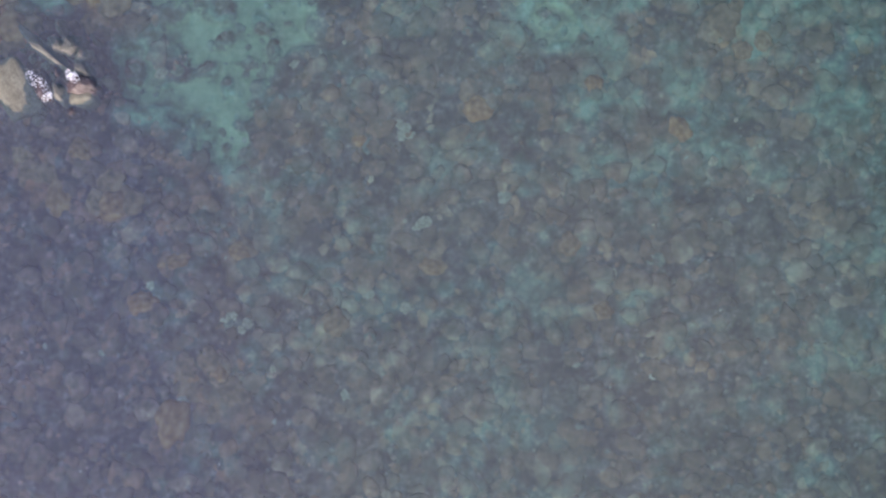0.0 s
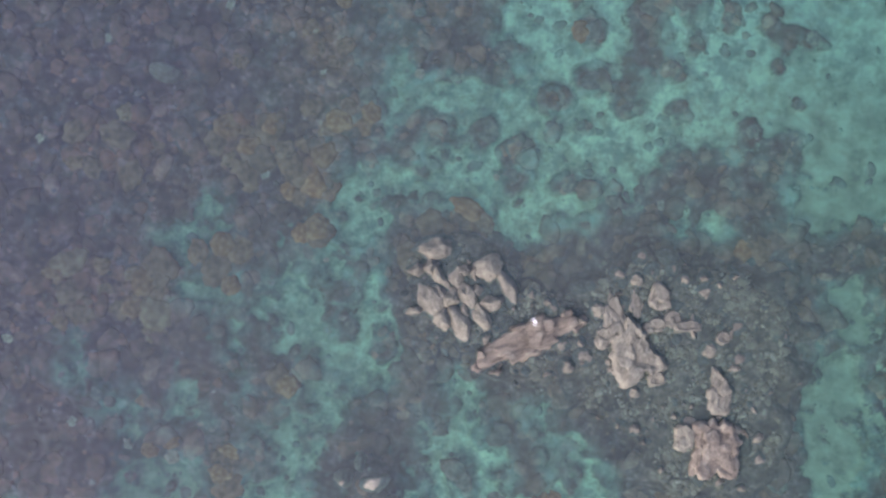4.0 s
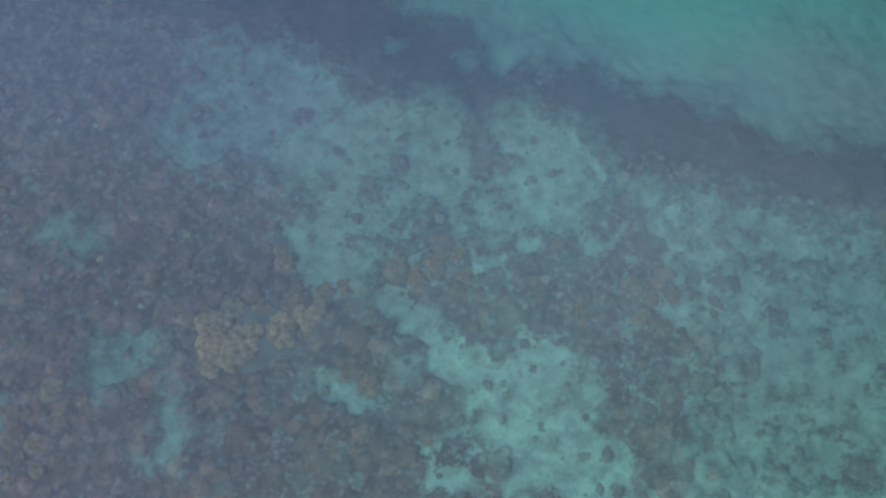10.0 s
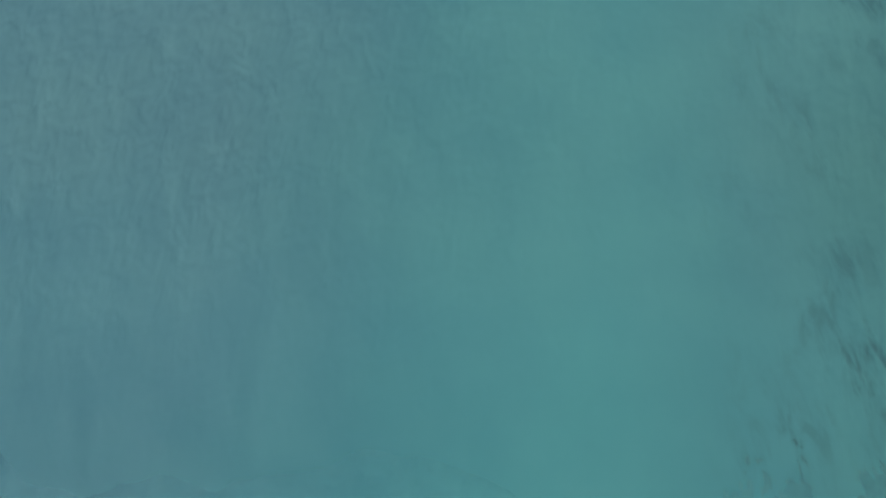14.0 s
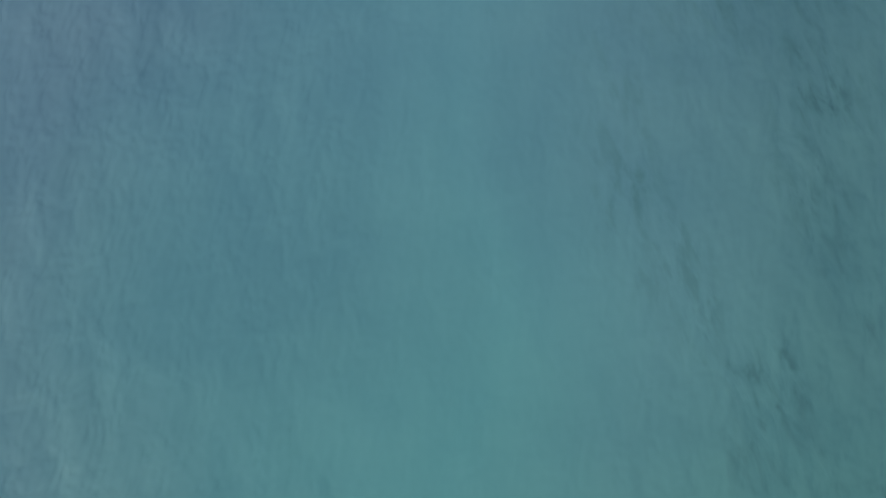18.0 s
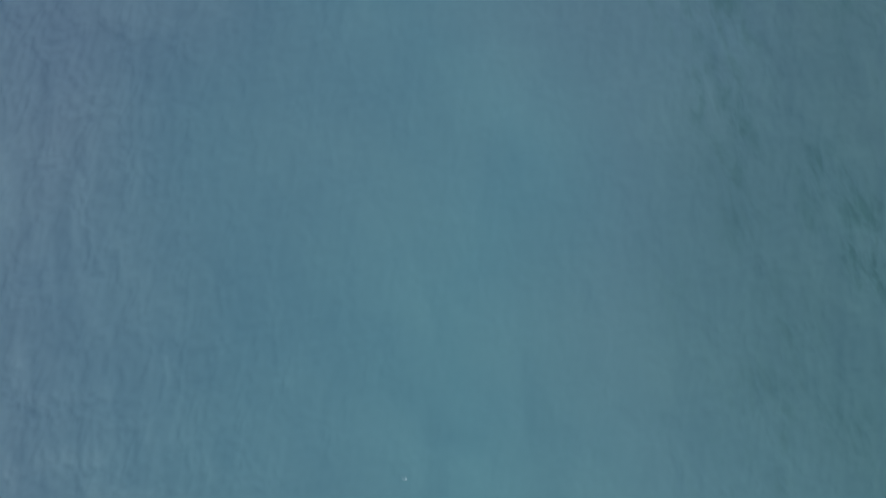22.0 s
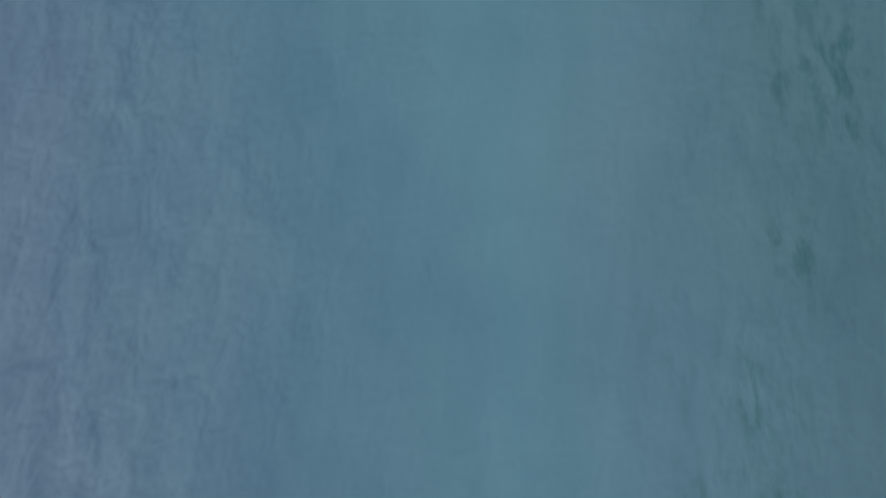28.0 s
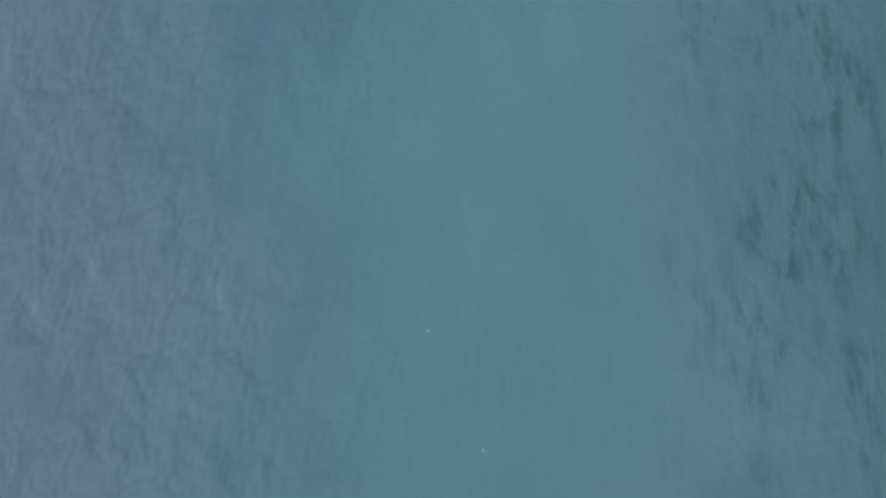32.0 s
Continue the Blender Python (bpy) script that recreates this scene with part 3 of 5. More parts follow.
def offshore(x, y):
    """How far seawards of the reef's edge a place lies, in metres."""
    return y - along_edge(x + 0.5 * soft_noise(x, y, 1.5, 12), REEF_EDGE) + 0.5 * soft_noise(x, y, 1.8, 13) + 0.25 * soft_noise(x, y, 0.7, 12)


def open_sand(x, y):
    """1 on the bare sand that slopes down seawards of the dark band."""
    d = y - along_edge(x + 0.7 * soft_noise(x, y, 2.0, 14), BAND_EDGE) + 0.6 * soft_noise(x, y, 2.2, 15)
    slope = smooth(-2.6, 2.6, d + 0.6 * soft_noise(x, y, 1.2, 16))
    for cx, cy, wide in ((-10.0, 106.8, 0.9), (-5.8, 107.0, 1.0)):
        slope = np.maximum(slope, 0.6 * smooth(1.5, 0.2, np.hypot(x - cx, y - cy) / wide + 0.3 * soft_noise(x, y, 0.8, 19)))
    for cx, cy, wide in ((-17.0, 114.6, 1.3), (-13.7, 114.9, 1.1)):
        slope = slope * (1 - 0.62 * smooth(1.5, 0.2, np.hypot(x - cx, y - cy) / wide))
    return slope


def bed_height(x, y):
    s = sandiness(x, y)
    sand = smooth(-0.12, 0.22, s)
    d = offshore(x, y)
    reef = -1.55 + 0.22 * soft_noise(x, y, 3.5, 20) + 0.16 * soft_noise(x, y, 1.1, 21) + 0.10 * soft_noise(x, y, 0.5, 22)
    floor = -2.05 + 0.10 * soft_noise(x, y, 5.0, 23) + 0.03 * soft_noise(x, y, 0.7, 24)
    z = reef * (1 - sand) + floor * sand
    for cx, cy, wide, top in MOUNDS:
        q = np.hypot(x - cx, y - cy) / wide + 0.25 * soft_noise(x, y, 1.2, 25)
        z = np.maximum(z, top + 0.5 * (reef + 1.55) - 1.6 * smooth(0.72, 1.25, q))
    z = z + 0.22 * (1 - sand) * np.clip(0.75 - domes(x, y, 1.15, 84), 0, 0.5)
    z = z - 2.4 * smooth(0, 9, d) - 0.13 * np.clip(d - 6, 0, 60)
    return np.maximum(z, -12.0)


# ---- materials ----
def material(name, rough=0.8):
    m = bpy.data.materials.new(name)
    m.use_nodes = True
    n, l = m.node_tree.nodes, m.node_tree.links
    b = n["Principled BSDF"]
    b.inputs["Roughness"].default_value = rough
    return m, n, l, b


def noise_node(n, l, scale, detail=4.0, rough=0.55, space="Object"):
    c = n.new("ShaderNodeTexCoord")
    t = n.new("ShaderNodeTexNoise")
    t.inputs["Scale"].default_value, t.inputs["Detail"].default_value, t.inputs["Roughness"].default_value = scale, detail, rough
    l.new(c.outputs[space], t.inputs["Vector"])
    return t


def ramp_node(n, l, source, stops):
    r = n.new("ShaderNodeValToRGB")
    el = r.color_ramp.elements
    while len(el) < len(stops):
        el.new(0.5)
    for e, (p, c) in zip(el, stops):
        e.position, e.color = p, (*c, 1)
    l.new(source, r.inputs[0])
    return r


def mixed(n, l, fac, a, b, mode="MIX"):
    m = n.new("ShaderNodeMix")
    m.data_type, m.blend_type = "RGBA", mode
    for sock, value in ((m.inputs[0], fac), (m.inputs[6], a), (m.inputs[7], b)):
        if isinstance(value, (int, float)):
            sock.default_value = value
        elif isinstance(value, tuple):
            sock.default_value = (*value, 1)
        else:
            l.new(value, sock)
    return m.outputs[2]


def bumped(n, l, b, source, strength, distance):
    u = n.new("ShaderNodeBump")
    u.inputs["Strength"].default_value, u.inputs["Distance"].default_value = strength, distance
    l.new(source, u.inputs["Height"])
    l.new(u.outputs[0], b.inputs["Normal"])


def attribute_node(n, key):
    a = n.new("ShaderNodeAttribute")
    a.attribute_name = key
    return a.outputs["Fac"]


def math_node(n, l, how, a, b):
    m = n.new("ShaderNodeMath")
    m.operation = how
    for sock, value in ((m.inputs[0], a), (m.inputs[1], b)):
        if isinstance(value, (int, float)):
            sock.default_value = value
        else:
            l.new(value, sock)
    return m.outputs[0]


def mottled(n, l, col, low, high):
    """Blotches of lighter and darker growth, half a metre to two metres wide."""
    blot = noise_node(n, l, 0.95, 5, 0.62)
    return mixed(n, l, 1.0, col, ramp_node(n, l, blot.outputs[0], [(0.36, (low,) * 3), (0.50, (1.0,) * 3), (0.64, (high,) * 3)]).outputs[0], "MULTIPLY")


def seabed_material():
    m, n, l, b = material("seabed_sand_and_reef", 0.95)
    grain = noise_node(n, l, 0.9, 6, 0.6)
    fine = noise_node(n, l, 5.0, 4, 0.6)
    broad = noise_node(n, l, 0.30, 4)
    speck = noise_node(n, l, 2.6, 5, 0.65)
    sand = ramp_node(n, l, grain.outputs[0], [(0.3, (0.28, 0.445, 0.33)), (0.5, (0.375, 0.595, 0.445)), (0.7, (0.455, 0.715, 0.53))]).outputs[0]
    sand = mixed(n, l, 0.35, sand, ramp_node(n, l, fine.outputs[0], [(0.35, (0.22, 0.38, 0.28)), (0.6, (0.42, 0.68, 0.48))]).outputs[0])
    # living rock: dark hollows, brown growth where it is rusty, pale dead bits
    grey = ramp_node(n, l, speck.outputs[0], [(0.36, (0.022, 0.019, 0.026)), (0.5, (0.068, 0.056, 0.062)), (0.64, (0.175, 0.16, 0.15)), (0.74, (0.36, 0.35, 0.30))]).outputs[0]
    grey = mixed(n, l, 0.45, grey, ramp_node(n, l, broad.outputs[0], [(0.36, (0.03, 0.03, 0.05)), (0.5, (0.075, 0.065, 0.07)), (0.62, (0.12, 0.11, 0.09))]).outputs[0])
    brown = ramp_node(n, l, speck.outputs[0], [(0.36, (0.05, 0.033, 0.024)), (0.5, (0.16, 0.105, 0.072)), (0.66, (0.29, 0.205, 0.15))]).outputs[0]
    reef = mixed(n, l, math_node(n, l, "MULTIPLY", attribute_node(n, "rust"), 0.85), grey, brown)
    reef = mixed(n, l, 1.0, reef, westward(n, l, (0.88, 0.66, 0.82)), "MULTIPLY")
    reef = mixed(n, l, math_node(n, l, "MULTIPLY", attribute_node(n, "veil"), 0.7), reef, (0.17, 0.34, 0.29))
    film = noise_node(n, l, 1.3, 6, 0.68)
    stain = ramp_node(n, l, film.outputs[0], [(0.42, (0.0, 0.0, 0.0)), (0.60, (0.85, 0.85, 0.85))]).outputs[0]
    shallow = n.new("ShaderNodeAttribute")
    shallow.attribute_name = "algae"
    stain = mixed(n, l, 1.0, stain, shallow.outputs["Color"], "MULTIPLY")
    stain = math_node(n, l, "MULTIPLY", stain, math_node(n, l, "SUBTRACT", 1.0, math_node(n, l, "MULTIPLY", attribute_node(n, "bare"), 0.5)))
    sand = mixed(n, l, shallow.outputs["Color"], (0.27, 0.58, 0.46), sand)
    sand = mixed(n, l, stain, sand, (0.10, 0.20, 0.185))
    # sand duller and greener landwards and towards the east
    sand = mixed(n, l, attribute_node(n, "dull_sand"), sand, ramp_node(n, l, grain.outputs[0], [(0.35, (0.165, 0.25, 0.19)), (0.65, (0.275, 0.415, 0.315))]).outputs[0])
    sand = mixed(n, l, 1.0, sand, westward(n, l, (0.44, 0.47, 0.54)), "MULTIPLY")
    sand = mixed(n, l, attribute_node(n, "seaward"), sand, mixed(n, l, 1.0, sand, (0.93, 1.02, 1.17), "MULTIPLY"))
    # the edge between sand and rock, broken by small growth
    ragged = math_node(n, l, "MULTIPLY", math_node(n, l, "SUBTRACT", speck.outputs[0], 0.5), math_node(n, l, "SUBTRACT", 1.1, attribute_node(n, "deep")))
    edge = math_node(n, l, "ADD", attribute_node(n, "sand"), ragged)
    cover = n.new("ShaderNodeMapRange")
    cover.interpolation_type = "SMOOTHSTEP"
    l.new(edge, cover.inputs[0])
    cover.inputs[1].default_value, cover.inputs[2].default_value = -0.14, 0.17
    reef = mottled(n, l, reef, 0.45, 1.75)
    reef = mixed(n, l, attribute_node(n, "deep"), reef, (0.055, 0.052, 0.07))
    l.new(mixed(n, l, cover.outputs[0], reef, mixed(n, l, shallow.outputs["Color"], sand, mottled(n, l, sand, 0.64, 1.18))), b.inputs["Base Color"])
    bumped(n, l, b, fine.outputs[0], 0.6, 0.06)
    return m


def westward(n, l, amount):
    """A dark tint for the western reef and sand: view-edge falloff painted as colour."""
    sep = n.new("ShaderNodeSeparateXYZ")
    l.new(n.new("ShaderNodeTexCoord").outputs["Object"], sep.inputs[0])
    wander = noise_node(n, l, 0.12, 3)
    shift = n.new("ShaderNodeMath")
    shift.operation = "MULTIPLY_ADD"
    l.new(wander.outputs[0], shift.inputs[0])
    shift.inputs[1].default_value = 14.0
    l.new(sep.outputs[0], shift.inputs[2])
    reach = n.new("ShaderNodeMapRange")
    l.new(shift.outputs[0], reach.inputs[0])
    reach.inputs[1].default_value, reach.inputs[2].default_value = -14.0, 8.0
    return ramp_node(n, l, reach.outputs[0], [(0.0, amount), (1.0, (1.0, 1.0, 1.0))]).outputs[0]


def coral_material(name, low, mid, high, island=False):
    m, n, l, b = material(name, 0.9)
    g = noise_node(n, l, 2.0 if island else 3.0, 5, 0.6)
    big = noise_node(n, l, 1.3, 3)
    col = ramp_node(n, l, g.outputs[0], [(0.30, low), (0.5, mid), (0.70, high)]).outputs[0]
    if island:
        r = n.new("ShaderNodeNewGeometry").outputs["Random Per Island"]
    else:
        r = n.new("ShaderNodeObjectInfo").outputs["Random"]
    tint = ramp_node(n, l, r, [(0.0, (0.25, 0.30, 0.38)), (0.2, (0.62, 0.63, 0.68)), (0.35, (1.25, 0.98, 0.72)), (0.5, (0.35, 0.36, 0.40)), (0.65, (0.95, 0.80, 0.68)), (0.8, (0.38, 0.41, 0.46)), (0.9, (0.9, 0.95, 0.95)), (1.0, (1.35, 1.55, 1.45))]).outputs[0]
    col = mixed(n, l, 0.65 if island else 0.6, col, tint, "MULTIPLY")
    if island:
        col = mixed(n, l, 0.95, col, ramp_node(n, l, attribute_node(n, "rust"), [(0.0, (0.95, 0.88, 1.0)), (0.5, (1.15, 0.95, 0.84)), (1.0, (1.4, 1.0, 0.70))]).outputs[0], "MULTIPLY")
        col = mixed(n, l, math_node(n, l, "MULTIPLY", attribute_node(n, "veil"), 0.75), col, (0.17, 0.34, 0.29))
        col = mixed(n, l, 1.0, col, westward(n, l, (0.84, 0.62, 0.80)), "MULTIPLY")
        col = mottled(n, l, col, 0.5, 1.65)
    col = mixed(n, l, 0.15 if island else 0.35, col, ramp_node(n, l, big.outputs[0], [(0.4, low), (0.6, high)]).outputs[0])
    l.new(col, b.inputs["Base Color"])
    bumped(n, l, b, g.outputs[0], 0.8, 0.05)
    return m


def rock_material(name, low, mid, high, rough, scale=2.2, island=False):
    m, n, l, b = material(name, rough)
    g = noise_node(n, l, scale, 7, 0.65)
    f = noise_node(n, l, 14.0, 4, 0.6)
    col = ramp_node(n, l, g.outputs[0], [(0.32, low), (0.5, mid), (0.68, high)]).outputs[0]
    spots = ramp_node(n, l, f.outputs[0], [(0.4, (0.55, 0.52, 0.5)), (0.6, (1.1, 1.08, 1.05))]).outputs[0]
    if island:
        r = n.new("ShaderNodeNewGeometry").outputs["Random Per Island"]
        tint = ramp_node(n, l, r, [(0.0, (0.38, 0.34, 0.31)), (0.45, (0.60, 0.55, 0.50)), (0.7, (0.72, 0.68, 0.65)), (1.0, (1.1, 1.08, 1.06))]).outputs[0]
    else:
        r = n.new("ShaderNodeObjectInfo").outputs["Random"]
        tint = ramp_node(n, l, r, [(0.0, (0.8, 0.78, 0.78)), (1.0, (1.12, 1.08, 1.0))]).outputs[0]
    col = mixed(n, l, 0.7, col, spots, "MULTIPLY")
    l.new(mixed(n, l, 0.9, col, tint, "MULTIPLY"), b.inputs["Base Color"])
    bumped(n, l, b, g.outputs[0], 0.9, 0.12)
    return m


def water_material():
    """Murky tropical water: clear over the reef, milky blue-green to blue where the bed drops away."""
    m = bpy.data.materials.new("sea_water")
    m.use_nodes = True
    n, l = m.node_tree.nodes, m.node_tree.links
    n.remove(n["Principled BSDF"])
    coord = n.new("ShaderNodeTexCoord")
    sep = n.new("ShaderNodeSeparateXYZ")
    l.new(coord.outputs["Object"], sep.inputs[0])
    wander = noise_node(n, l, 0.035, 3)
    along = n.new("ShaderNodeMath")
    along.operation = "MULTIPLY_ADD"
    l.new(wander.outputs[0], along.inputs[0])
    along.inputs[1].default_value = 16.0
    l.new(sep.outputs[1], along.inputs[2])
    far = n.new("ShaderNodeMapRange")
    l.new(along.outputs[0], far.inputs[0])
    far.inputs[1].default_value, far.inputs[2].default_value = 0.0, 320.0
    milk = ramp_node(n, l, far.outputs[0], [(0.0, (0.158, 0.165, 0.200)), (0.14, (0.148, 0.163, 0.199)), (0.23, (0.141, 0.160, 0.193)), (0.30, (0.100, 0.150, 0.176)), (0.338, (0.085, 0.132, 0.17)), (0.36, (0.060, 0.099, 0.144)), (0.385, (0.034, 0.125, 0.130)), (0.46, (0.0345, 0.105, 0.105)), (0.60, (0.0365, 0.090, 0.109)), (0.74, (0.0385, 0.081, 0.105)), (1.0, (0.0408, 0.088, 0.108))])
    cloud = ramp_node(n, l, far.outputs[0], [(0.0, (0.215,) * 3), (0.23, (0.225,) * 3), (0.30, (0.30,) * 3), (0.335, (0.45,) * 3), (0.365, (0.50,) * 3), (0.385, (0.70,) * 3), (0.41, (0.84,) * 3), (0.435, (0.94,) * 3), (0.46, (0.985,) * 3), (0.50, (1.0,) * 3)])
    milk.color_ramp.interpolation = "EASE"
    cloud.color_ramp.interpolation = "CARDINAL"
    patch = noise_node(n, l, 0.12, 4)
    tone = ramp_node(n, l, patch.outputs[0], [(0.35, (0.93, 0.95, 0.97)), (0.65, (1.06, 1.04, 1.02))])
    body = n.new("ShaderNodeBsdfDiffuse")
    # sky sheen and lens tint across the view, painted into the water colour
    view_side = n.new("ShaderNodeAttribute")
    view_side.attribute_name = "view_side"
    sheen_tint = ramp_node(n, l, view_side.outputs["Fac"], [(0.0, (1.10, 0.92, 1.0)), (0.28, (0.93, 0.97, 1.01)), (0.55, (1.0, 1.11, 1.10)), (0.75, (1.02, 1.01, 1.01)), (1.0, (0.80, 0.83, 0.80))])
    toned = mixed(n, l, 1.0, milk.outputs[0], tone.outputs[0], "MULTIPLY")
    toned = mixed(n, l, 1.0, toned, sheen_tint.outputs[0], "MULTIPLY")
    # bluer left, darker right: lens falloff and sky sheen painted into the colour
    view_rim = n.new("ShaderNodeAttribute")
    view_rim.attribute_name = "view_rim"
    side_tint = ramp_node(n, l, view_rim.outputs["Fac"], [(0.0, (0.82, 0.76, 1.12)), (0.14, (1.0, 0.89, 1.05)), (0.30, (1.05, 1.01, 1.03)), (0.62, (1.06, 1.03, 1.0)), (1.0, (0.67, 0.83, 0.74))])
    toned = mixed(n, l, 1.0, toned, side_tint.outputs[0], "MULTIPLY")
    clear = n.new("ShaderNodeBsdfTransparent")
    clear.inputs[0].default_value = (0.75, 0.95, 0.92, 1)
    inside = n.new("ShaderNodeMixShader")
    l.new(cloud.outputs[0], inside.inputs[0])
    l.new(clear.outputs[0], inside.inputs[1])
    l.new(body.outputs[0], inside.inputs[2])
    # wind ripples: long-backed wavelets, leaning one way left of the camera's line, the other way right
    def leaning(turn, wide):
        turned = n.new("ShaderNodeMapping")
        turned.inputs["Rotation"].default_value = (0, 0, radians(turn))
        l.new(coord.outputs["Object"], turned.inputs[0])
        drawn = n.new("ShaderNodeMapping")
        drawn.inputs["Scale"].default_value = (1.0, wide, 1.0)
        l.new(turned.outputs[0], drawn.inputs[0])
        return drawn.outputs[0]

    def waves(vector, scale, detail, roughness, distortion):
        w = n.new("ShaderNodeTexNoise")
        w.inputs["Scale"].default_value, w.inputs["Detail"].default_value = scale, detail
        w.inputs["Roughness"].default_value, w.inputs["Distortion"].default_value = roughness, distortion
        l.new(vector, w.inputs["Vector"])
        return w

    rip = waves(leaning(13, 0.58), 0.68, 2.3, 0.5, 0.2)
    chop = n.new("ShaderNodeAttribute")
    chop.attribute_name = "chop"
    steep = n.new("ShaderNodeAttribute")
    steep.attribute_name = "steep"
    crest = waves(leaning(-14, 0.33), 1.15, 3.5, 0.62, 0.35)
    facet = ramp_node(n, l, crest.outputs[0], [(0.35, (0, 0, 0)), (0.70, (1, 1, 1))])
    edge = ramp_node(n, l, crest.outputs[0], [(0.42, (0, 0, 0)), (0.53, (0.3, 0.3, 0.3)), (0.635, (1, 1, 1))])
    face_shade = n.new("ShaderNodeMath")
    face_shade.operation = "MULTIPLY"
    l.new(edge.outputs[0], face_shade.inputs[0])
    l.new(steep.outputs["Fac"], face_shade.inputs[1])
    # darker strokes painted into the body colour where wave faces mirror no sky
    l.new(mixed(n, l, face_shade.outputs[0], toned, (0.018, 0.053, 0.058)), body.inputs[0])
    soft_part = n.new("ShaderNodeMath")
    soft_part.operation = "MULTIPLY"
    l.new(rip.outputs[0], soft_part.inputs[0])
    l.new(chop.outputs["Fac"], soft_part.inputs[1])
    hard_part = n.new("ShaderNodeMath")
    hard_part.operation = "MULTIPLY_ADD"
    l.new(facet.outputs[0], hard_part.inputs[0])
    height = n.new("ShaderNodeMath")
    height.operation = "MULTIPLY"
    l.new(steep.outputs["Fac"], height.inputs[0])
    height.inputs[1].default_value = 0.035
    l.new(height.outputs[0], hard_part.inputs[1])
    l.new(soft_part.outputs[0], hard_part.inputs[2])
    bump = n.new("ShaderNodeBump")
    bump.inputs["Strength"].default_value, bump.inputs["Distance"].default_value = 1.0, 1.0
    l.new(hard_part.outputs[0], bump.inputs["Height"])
    l.new(bump.outputs[0], body.inputs["Normal"])
    gloss = n.new("ShaderNodeBsdfGlossy")
    gloss.inputs["Roughness"].default_value = 0.18
    l.new(bump.outputs[0], gloss.inputs["Normal"])
    fres = n.new("ShaderNodeFresnel")
    fres.inputs[0].default_value = 1.33
    l.new(bump.outputs[0], fres.inputs["Normal"])
    top = n.new("ShaderNodeMixShader")
    l.new(fres.outputs[0], top.inputs[0])
    l.new(inside.outputs[0], top.inputs[1])
    l.new(gloss.outputs[0], top.inputs[2])
    l.new(top.outputs[0], n["Material Output"].inputs[0])
    return m


SEABED = seabed_material()
WATER = water_material()
CORAL_BROWN = coral_material("brown_coral", (0.10, 0.062, 0.042), (0.20, 0.13, 0.088), (0.31, 0.215, 0.15))
CORAL_DARK = coral_material("dark_coral", (0.068, 0.088, 0.083), (0.13, 0.163, 0.15), (0.21, 0.242, 0.215))
CORAL_RUST = coral_material("rusty_coral", (0.14, 0.068, 0.034), (0.29, 0.155, 0.08), (0.41, 0.255, 0.15))
CORAL_PALE = coral_material("pale_coral", (0.20, 0.19, 0.16), (0.33, 0.32, 0.275), (0.47, 0.46, 0.40))
CORAL_RED = coral_material("red_coral", (0.30, 0.12, 0.11), (0.56, 0.26, 0.235), (0.66, 0.40, 0.36))
CORAL_TAN = coral_material("tan_coral", (0.21, 0.125, 0.078), (0.42, 0.26, 0.165), (0.62, 0.44, 0.30))
CORAL_MIXED = coral_material("mixed_coral", (0.10, 0.08, 0.07), (0.19, 0.145, 0.11), (0.30, 0.235, 0.175), True)
SLOPE = coral_material("slope_coral", (0.045, 0.043, 0.055), (0.065, 0.062, 0.075), (0.095, 0.09, 0.10), True)
PALE_BITS = coral_material("pale_bits", (0.13, 0.135, 0.115), (0.21, 0.215, 0.185), (0.31, 0.31, 0.27), True)
TUFT = coral_material("algae_tuft", (0.09, 0.13, 0.12), (0.14, 0.19, 0.17), (0.20, 0.27, 0.23), True)
RUBBLE = rock_material("pale_rubble", (0.26, 0.195, 0.155), (0.45, 0.355, 0.295), (0.62, 0.53, 0.46), 0.85, island=True)
STONE_PALE = rock_material("pale_limestone", (0.075, 0.073, 0.074), (0.14, 0.137, 0.138), (0.215, 0.212, 0.211), 0.75)
STONE_DULL = rock_material("dull_reef_rock", (0.05, 0.043, 0.038), (0.10, 0.088, 0.078), (0.165, 0.15, 0.136), 0.85)
STONE_BEIGE = rock_material("beige_rock_shelf", (0.09, 0.086, 0.078), (0.145, 0.14, 0.127), (0.20, 0.195, 0.18), 0.8, 1.2)
STONE_WHITE = rock_material("whitish_stone", (0.14, 0.133, 0.132), (0.27, 0.263, 0.258), (0.39, 0.385, 0.38), 0.7)
STONE_PINK = rock_material("pinkish_rock", (0.07, 0.060, 0.062), (0.135, 0.118, 0.12), (0.22, 0.206, 0.204), 0.75)
STONE_RED = rock_material("wet_red_rock", (0.032, 0.022, 0.029), (0.068, 0.045, 0.058), (0.16, 0.13, 0.152), 0.2, 3.5)
FOAM_WHITE, _, _, fb = material("sea_foam", 0.6)
fb.inputs["Base Color"].default_value = (0.70, 0.68, 0.78, 1)
PLASTIC, pn, pl, pb = material("white_foam_plastic", 0.6)
pl.new(ramp_node(pn, pl, noise_node(pn, pl, 9.0).outputs[0], [(0.35, (0.72, 0.70, 0.70)), (0.6, (0.86, 0.85, 0.86))]).outputs[0], pb.inputs["Base Color"])


# ---- large structure: seabed and water ----
def axis(lo, hi, step, reach_lo, reach_hi):
    out_lo = lo - np.geomspace(step, lo - reach_lo, 16)[::-1]
    out_hi = hi + np.geomspace(step, reach_hi - hi, 16)
    return np.concatenate([out_lo, np.arange(lo, hi + step / 2, step), out_hi])


